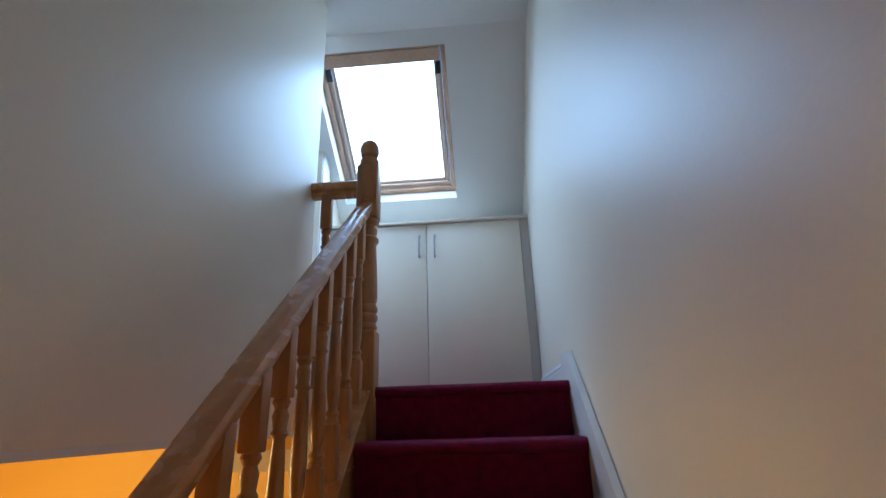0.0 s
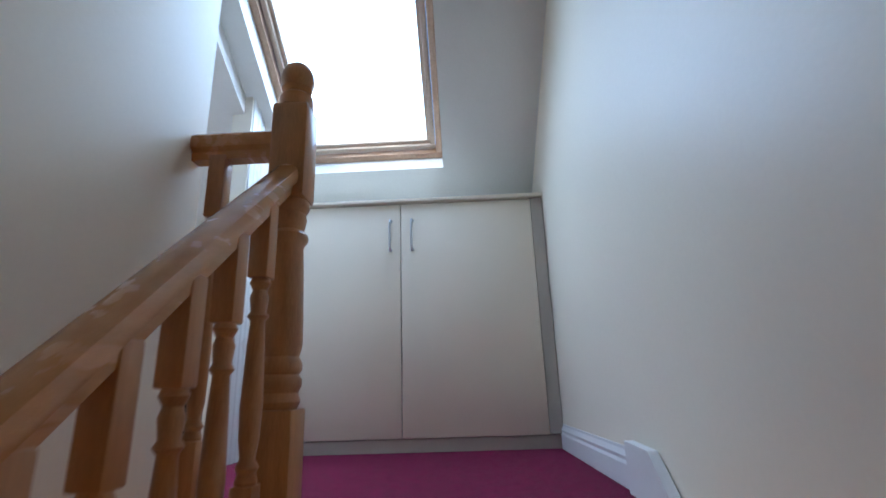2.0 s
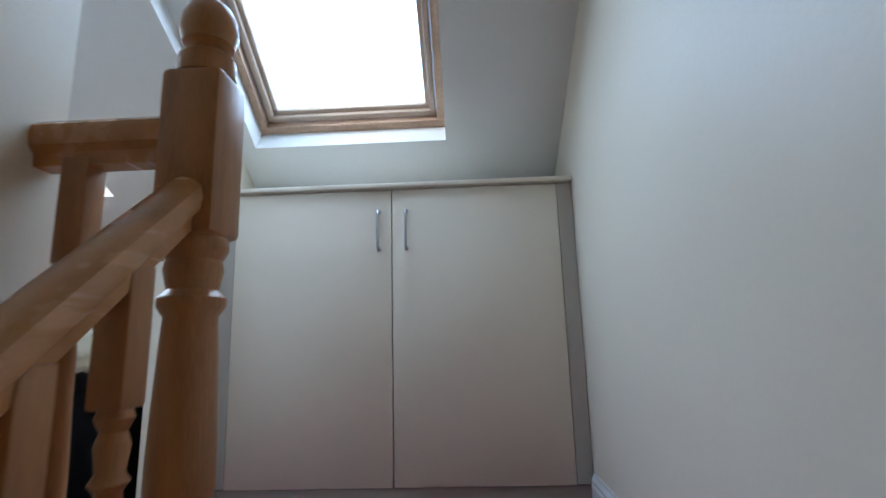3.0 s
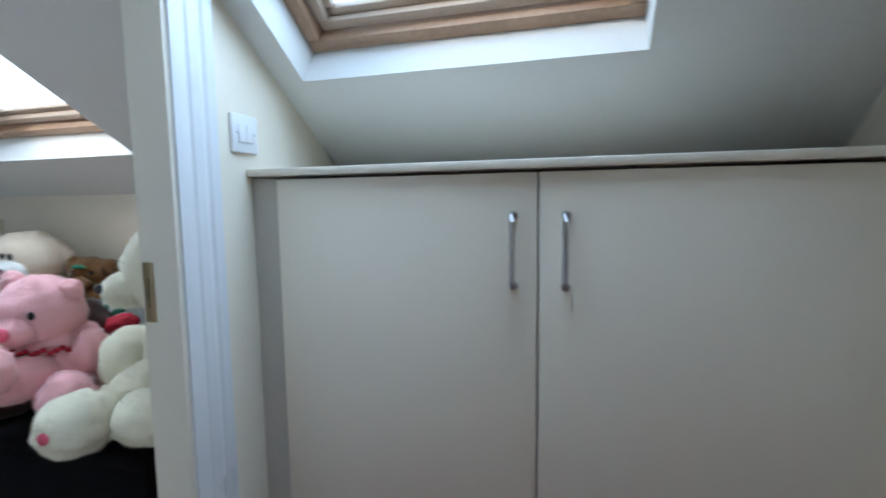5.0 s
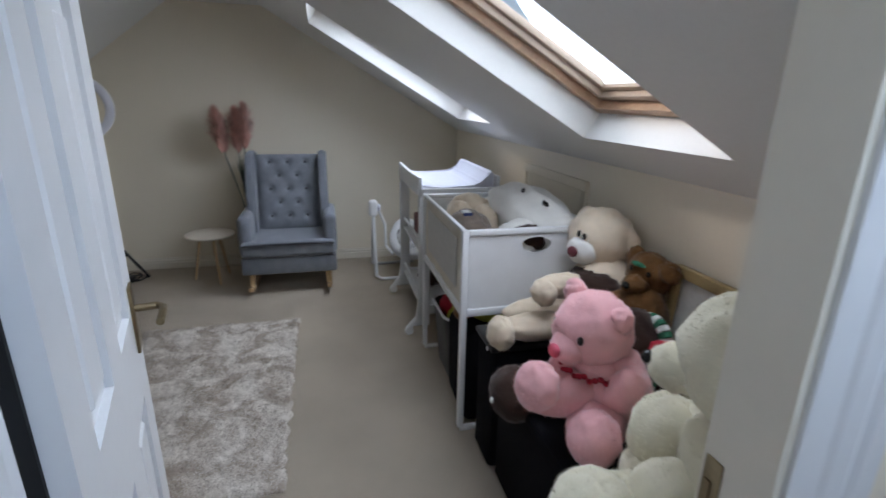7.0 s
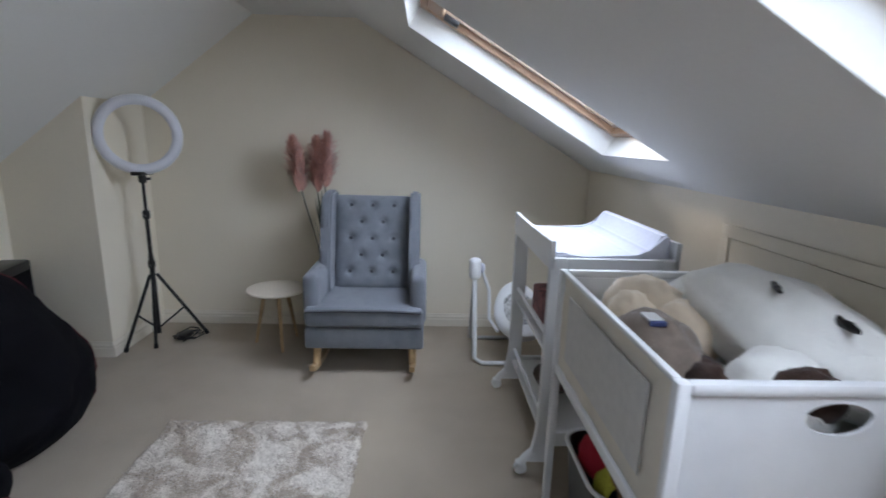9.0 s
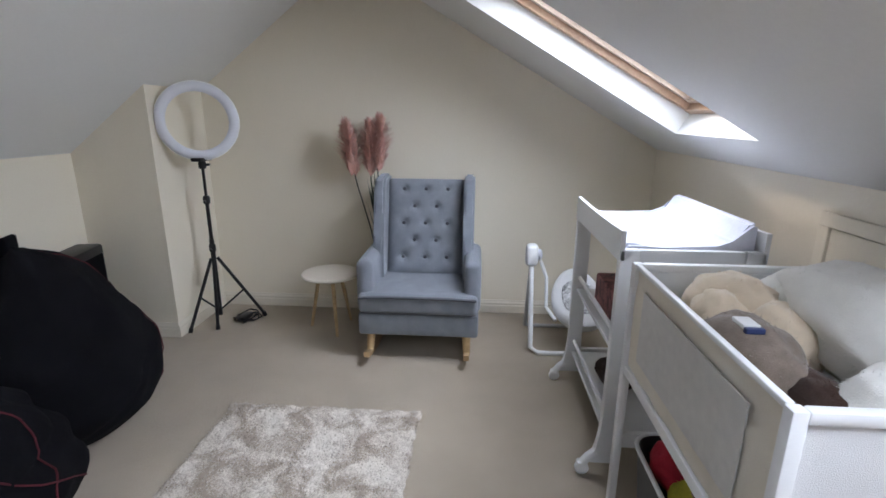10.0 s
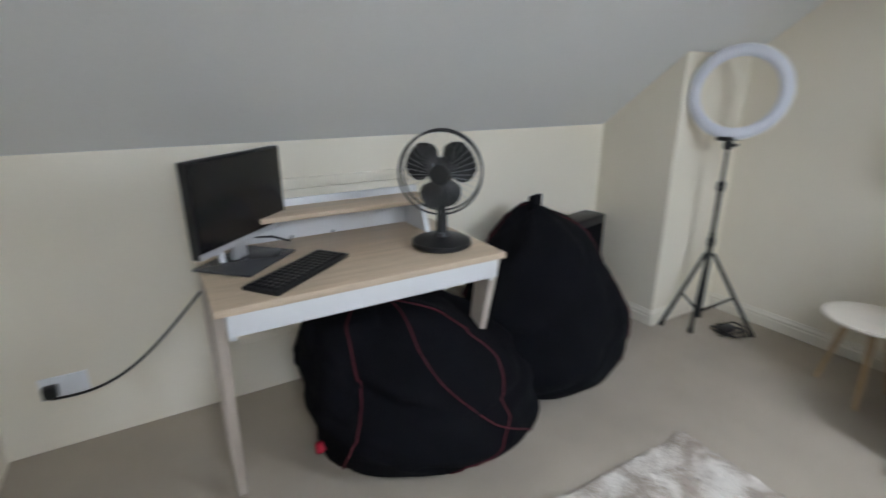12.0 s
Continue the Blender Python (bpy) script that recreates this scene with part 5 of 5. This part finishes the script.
# pink bear: head, muzzle, nose, eyes, ears, body, legs, feet, arms, then the collar of red knots
pink = [((-2.155, 0.035, 0.752), (0.112, 0.106, 0.106), O3, 0), ((-2.136, -0.042, 0.716), (0.056, 0.050, 0.046), O3, 0), ((-2.122, -0.093, 0.716), (0.022, 0.015, 0.019), O3, 2),
        ((-2.078, -0.046, 0.760), (0.010, 0.008, 0.012), O3, 3), ((-2.208, -0.048, 0.760), (0.010, 0.007, 0.012), O3, 3),
        ((-2.222, 0.010, 0.835), (0.038, 0.026, 0.038), (0, -20, 10), 0), ((-2.072, 0.058, 0.808), (0.036, 0.028, 0.040), (0, 35, 10), 0),
        ((-2.120, 0.085, 0.580), (0.118, 0.108, 0.135), O3, 0), ((-2.130, 0.045, 0.660), (0.085, 0.080, 0.050), O3, 0),
        ((-2.110, -0.055, 0.590), (0.060, 0.105, 0.058), (15, 0, -6), 0), ((-2.092, -0.148, 0.635), (0.062, 0.058, 0.066), O3, 0),
        ((-2.050, 0.010, 0.530), (0.085, 0.080, 0.065), (0, 0, -40), 0), ((-1.985, -0.035, 0.535), (0.066, 0.066, 0.074), O3, 0),
        ((-2.035, 0.075, 0.620), (0.048, 0.060, 0.080), (0, 15, 0), 0), ((-2.165, -0.02, 0.645), (0.045, 0.065, 0.040), (20, 0, 0), 0)]
for k in range(18):
    a = radians(-35 + 8 * k)
    pink.append(((-2.138 + 0.100 * (0.24 * math.cos(a) + 0.97 * math.sin(a)), 0.045 + 0.100 * (-0.97 * math.cos(a) + 0.24 * math.sin(a)), 0.650 + 0.005 * (k % 3)), (0.010, 0.008, 0.007), O3, 4))
plush("teddy_bear", "pink plush teddy bear sitting on the black chest", pink, [FUR_PINK, FUR_PINK, NOSEP, EYE, REDTAG], 14000, (0.045, -0.008, 0.012))
plush("teddy_bear", "large beige plush bear with a wine-coloured nose",
      [((-2.583, 0.345, 0.882), (0.138, 0.118, 0.112), (0, 8, 0), 0), ((-2.552, 0.262, 0.850), (0.070, 0.062, 0.056), O3, 1), ((-2.552, 0.268, 0.890), (0.056, 0.032, 0.046), O3, 1),
       ((-2.528, 0.198, 0.852), (0.026, 0.017, 0.020), O3, 2), ((-2.522, 0.236, 0.908), (0.009, 0.008, 0.013), O3, 3), ((-2.556, 0.234, 0.911), (0.009, 0.007, 0.013), O3, 3),
       ((-2.500, 0.395, 0.885), (0.058, 0.042, 0.055), O3, 0), ((-2.690, 0.345, 0.930), (0.052, 0.040, 0.050), O3, 0),
       ((-2.515, 0.330, 0.680), (0.140, 0.120, 0.160), O3, 0), ((-2.480, 0.270, 0.755), (0.115, 0.080, 0.040), O3, 4),
       ((-2.470, 0.150, 0.745), (0.048, 0.115, 0.046), (-8, 0, 8), 0), ((-2.452, 0.062, 0.735), (0.050, 0.046, 0.050), O3, 0),
       ((-2.465, 0.060, 0.598), (0.058, 0.150, 0.052), O3, 0), ((-2.455, -0.090, 0.590), (0.062, 0.048, 0.062), O3, 0), ((-2.600, 0.120, 0.595), (0.055, 0.150, 0.052), O3, 0)],
      [FUR_BEIGE, FUR_WHITE, NOSEB, EYE, FUR_DARK], 12000, (-0.035, 0.0, -0.018))
plush("teddy_bear", "large cream plush bear leaning against the wall",
      [((-1.690, 0.105, 0.890), (0.135, 0.130, 0.132), O3, 0), ((-1.772, 0.015, 0.842), (0.058, 0.058, 0.050), O3, 0), ((-1.810, -0.028, 0.850), (0.016, 0.016, 0.014), O3, 3),
       ((-1.600, 0.060, 0.985), (0.050, 0.045, 0.050), O3, 0), ((-1.740, 0.190, 0.985), (0.050, 0.045, 0.050), O3, 0),
       ((-1.660, 0.150, 0.640), (0.150, 0.150, 0.180), O3, 0), ((-1.790, 0.150, 0.690), (0.055, 0.110, 0.060), (0, 0, 40), 0)],
      [FUR_CREAM, FUR_CREAM, NOSEB, EYE])
plush("toy_dog", "brown shaggy plush dog sitting behind the pink bear",
      [((-2.375, 0.390, 0.800), (0.088, 0.070, 0.074), O3, 0), ((-2.345, 0.322, 0.778), (0.042, 0.050, 0.034), O3, 0), ((-2.335, 0.274, 0.785), (0.016, 0.011, 0.013), O3, 1),
       ((-2.310, 0.335, 0.825), (0.009, 0.007, 0.010), O3, 1), ((-2.385, 0.325, 0.825), (0.009, 0.007, 0.010), O3, 1), ((-2.352, 0.325, 0.848), (0.030, 0.012, 0.008), (0, 0, 12), 2),
       ((-2.285, 0.395, 0.835), (0.040, 0.035, 0.032), (0, 30, 0), 0), ((-2.455, 0.390, 0.830), (0.036, 0.032, 0.045), O3, 0),
       ((-2.350, 0.350, 0.620), (0.120, 0.095, 0.160), O3, 0), ((-2.400, 0.285, 0.700), (0.036, 0.075, 0.036), O3, 0), ((-2.290, 0.290, 0.660), (0.040, 0.070, 0.040), O3, 0)],
      [FUR_BROWN, EYE, GREENK])
plush("toy_lamb", "cream plush animal lying on the black chest",
      [((-1.920, 0.085, 0.610), (0.088, 0.088, 0.100), O3, 0), ((-1.835, 0.110, 0.672), (0.055, 0.048, 0.040), (0, -10, 20), 0), ((-1.785, 0.118, 0.682), (0.010, 0.012, 0.010), O3, 2),
       ((-1.838, -0.145, 0.535), (0.082, 0.090, 0.074), (0, 0, 10), 0), ((-1.826, -0.232, 0.540), (0.014, 0.009, 0.014), O3, 1), ((-1.800, 0.015, 0.548), (0.092, 0.095, 0.086), O3, 0),
       ((-1.720, -0.030, 0.525), (0.120, 0.110, 0.070), O3, 0), ((-1.900, 0.060, 0.520), (0.085, 0.085, 0.070), O3, 0), ((-1.845, -0.060, 0.520), (0.070, 0.090, 0.060), O3, 0)],
      [FUR_CREAM, NOSEP, EYE], 14000, (0.10, -0.02, 0.02))
plush("toy_ball", "dark brown plush toy at the edge of the chest",
      [((-2.27, -0.155, 0.475), (0.095, 0.075, 0.085), O3, 0), ((-2.24, -0.05, 0.51), (0.10, 0.10, 0.060), O3, 0), ((-2.25, -0.232, 0.475), (0.010, 0.006, 0.010), O3, 1)], [FUR_DARK, WHITEK], 4000, (0.0, 0.03, 0.0))
plush("toy_seal", "dark brown plush toys heaped behind the bears",
      [((-2.215, 0.230, 0.650), (0.090, 0.085, 0.105), O3, 0), ((-2.370, 0.200, 0.600), (0.100, 0.080, 0.130), O3, 0), ((-2.200, 0.290, 0.530), (0.120, 0.110, 0.080), O3, 0)], [FUR_DARK], 3000)
elf = thing("knitted_elf", "knitted toy with green and white striped limbs and a red hat", "soft toy", group="heap of soft toys")
limb = [Vector((-2.185 - 0.065 * math.cos(a), 0.285, 0.665 + 0.062 * math.sin(a))) for a in [math.pi * k / 12 for k in range(13)]]
limb += [Vector((-2.118 + 0.002 * k, 0.285 - 0.012 * k, 0.665 - 0.026 * k)) for k in range(1, 8)]
for k in range(len(limb) - 1):
    bm = bmesh.new()
    add_tube(bm, [limb[k], limb[k + 1]], 0.020, 10)
    part("stripe", bm, GREENK if k % 2 else WHITEK, elf, smooth=True)
bm = bmesh.new()
add_blob(bm, (-2.095, 0.262, 0.668), (0.060, 0.045, 0.034), (0, -15, 0), lump=0.2)
part("hat", bm, REDTAG, elf, smooth=True)

# framed picture leaning on the wall behind the toys
pic = thing("picture_frame", "gilt-edged framed print leaning against the wall", "picture", pose(-2.04, 0.428, 0.457, -4, 0, 0))
for b in ((-0.27, 0.27, 0.365, 0.40), (-0.27, 0.27, 0.0, 0.035), (-0.27, -0.235, 0.035, 0.365), (0.235, 0.27, 0.035, 0.365)):
    boxes("frame", GILT, [(b[0], b[1], -0.03, 0.0, b[2], b[3])], pic, bevel=0.003)
boxes("mount", WHITEK, [(-0.235, 0.235, -0.014, -0.008, 0.035, 0.365)], pic)
boxes("print", PRINT, [(-0.15, 0.15, -0.0165, -0.0145, 0.09, 0.31)], pic)

# toys in the crib


def soft(name, label, blobs, mats, cat="soft toy"):
    bm = bmesh.new()
    for c, r, rot, idx in blobs:
        vs = add_blob(bm, c, r, rot, seg=28, rings=18, lump=0.14, freq=2.6, seed=c[0] * 3 + c[1] * 7)
        for v in vs:
            v.co += Vector((noise.noise(v.co * 55), noise.noise(v.co * 55 + Vector((7, 1, 3))), noise.noise(v.co * 55 + Vector((2, 8, 5))))) * 0.004
        paint(vs, idx)
    add_fur(bm, 700 * len(blobs), 0.010, 0.0007, random.Random(len(blobs)), (0,))
    return tagged(part(name, bm, mats, smooth=True, sharp=180), label, cat, group="soft toys in the crib")


soft("toy_polar_bear", "white shaggy plush polar bear lying in the crib", [((-3.02, 0.22, 0.87), (0.29, 0.14, 0.12), (0, 6, 8), 0), ((-2.86, 0.12, 0.78), (0.10, 0.12, 0.11), (0, 0, 30), 0), ((-3.26, 0.20, 0.84), (0.14, 0.12, 0.10), (0, 0, 0), 0),
                     ((-2.80, 0.26, 0.84), (0.06, 0.10, 0.08), (0, 0, 0), 0), ((-2.98, 0.17, 0.985), (0.045, 0.008, 0.008), (0, 0, -25), 1), ((-2.84, 0.21, 0.955), (0.05, 0.010, 0.010), (0, 0, -10), 1)], [FUR_WHITE, EYE])
soft("toy_bear", "tan plush toy lying in the crib", [((-3.27, 0.02, 0.82), (0.13, 0.10, 0.10), (0, 0, 20), 0), ((-3.14, 0.06, 0.79), (0.10, 0.09, 0.10), (0, 0, 0), 0), ((-3.20, -0.05, 0.84), (0.07, 0.06, 0.06), (0, 0, 0), 0)], [FUR_BEIGE])
soft("toy_elephant", "taupe plush elephant with a white and navy label in the crib", [((-3.08, -0.04, 0.78), (0.15, 0.09, 0.10), (0, 0, 10), 0), ((-3.23, -0.08, 0.75), (0.07, 0.06, 0.07), (0, 0, 0), 0), ((-3.00, -0.05, 0.70), (0.10, 0.08, 0.08), (0, 0, 0), 0)], [FUR_GREY])
bm = bmesh.new()
paint(add_box(bm, -3.085, -3.035, -0.08, -0.045, 0.875, 0.885, bevel=0.002), 0)
paint(add_box(bm, -3.033, -3.020, -0.082, -0.043, 0.871, 0.883, bevel=0.002), 1)
tagged(part("toy_label", bm, [PLASTIC, NAVY], smooth=True), "white and navy sewn label", "label")
soft("toy_monkey", "russet plush toy with orange feet in the crib", [((-2.93, -0.08, 0.70), (0.12, 0.055, 0.075), (0, 0, -8), 0), ((-2.83, -0.05, 0.68), (0.08, 0.06, 0.07), (0, 0, 0), 0), ((-3.06, -0.115, 0.765), (0.035, 0.02, 0.018), (0, 0, 0), 1)], [FUR_BROWN, ORANGEF])
# last lobe is no toy: added so the end panel's hand hole looks dark
soft("toy_and_hole_filler", "black plush toy between the others in the crib, with an added lobe that darkens the hand hole", [((-2.92, 0.02, 0.74), (0.12, 0.07, 0.09), (0, 0, 0), 0), ((-3.36, -0.09, 0.70), (0.06, 0.05, 0.07), (0, 0, 0), 0), ((-2.80, 0.13, 0.82), (0.045, 0.09, 0.06), (0, 0, 0), 0)], [FUR_DARK])

# things stored under the crib
bm = bmesh.new()
vs = add_box(bm, -3.06, -2.75, -0.135, 0.34, 0.002, 0.44, bevel=0.05, seg=4)
for v in vs:
    v.co += Vector((noise.noise(v.co * 7), noise.noise(v.co * 7 + Vector((3, 1, 2))), 0)) * 0.02
tagged(part("holdall", bm, BLACKF, smooth=True, sharp=180), "low black fabric bag under the crib", "bag")



def storage_basket(x0, x1, y0, y1, h):
    """Open tub with thin sloping walls and a pale rolled rim."""
    ob = thing("storage_basket", "dark grey plastic storage basket with a pale rim under the crib", "basket")
    bm = bmesh.new()
    def ring(d, z):
        k = 6
        pts = []
        for cx, cy, a0 in ((x1 - 0.07, y1 - 0.07, 0), (x0 + 0.07, y1 - 0.07, 90), (x0 + 0.07, y0 + 0.07, 180), (x1 - 0.07, y0 + 0.07, 270)):
            for i in range(k):
                a = radians(a0 + 90 * i / (k - 1))
                pts.append((cx + (0.07 - d) * math.cos(a), cy + (0.07 - d) * math.sin(a), z))
        return pts
    rows = [[bm.verts.new(p) for p in ring(d, z)] for d, z in ((0.03, 0.002), (0.0, h), (0.006, h), (0.036, 0.010))]
    for a, b in zip(rows, rows[1:]):
        for i in range(len(a)):
            bm.faces.new((a[i], a[(i + 1) % len(a)], b[(i + 1) % len(b)], b[i]))
    bm.faces.new(rows[0])
    bm.faces.new(rows[-1])
    part("tub", bm, shader("grey_tub_plastic", (0.045, 0.045, 0.05), 0.4, var=0.08, scale=12, bump=0.05), ob, smooth=True, sharp=40)
    bm = bmesh.new()
    add_tube(bm, ring(-0.003, h), 0.007, 8, closed=True)
    part("rim", bm, PLASTIC, ob, "pale rolled rim", smooth=True)


storage_basket(-3.42, -3.08, -0.135, 0.30, 0.34)
soft("red_cap", "red knitted cap lying in the basket", [((-3.28, -0.03, 0.33), (0.10, 0.09, 0.07), (0, 0, 0), 0), ((-3.20, 0.10, 0.25), (0.12, 0.12, 0.10), (0, 0, 0), 0)], [REDTAG], "cap")
soft("yellow_toy", "yellow-green fabric toy lying in the basket", [((-3.16, -0.05, 0.31), (0.07, 0.06, 0.07), (0, 0, 0), 0), ((-3.32, 0.10, 0.24), (0.09, 0.12, 0.10), (0, 0, 0), 0)], [YELLOW])
soft("folded_blanket", "yellow-green folded blanket under the crib", [((-2.92, 0.05, 0.475), (0.14, 0.13, 0.05), (0, 0, 0), 0)], [YELLOW], "blanket")
soft("toy_fox", "orange-brown plush toy under the crib", [((-3.00, -0.09, 0.49), (0.06, 0.05, 0.06), (0, 0, 0), 0), ((-2.94, -0.10, 0.455), (0.05, 0.04, 0.04), (0, 0, 0), 0)], [FUR_BROWN])
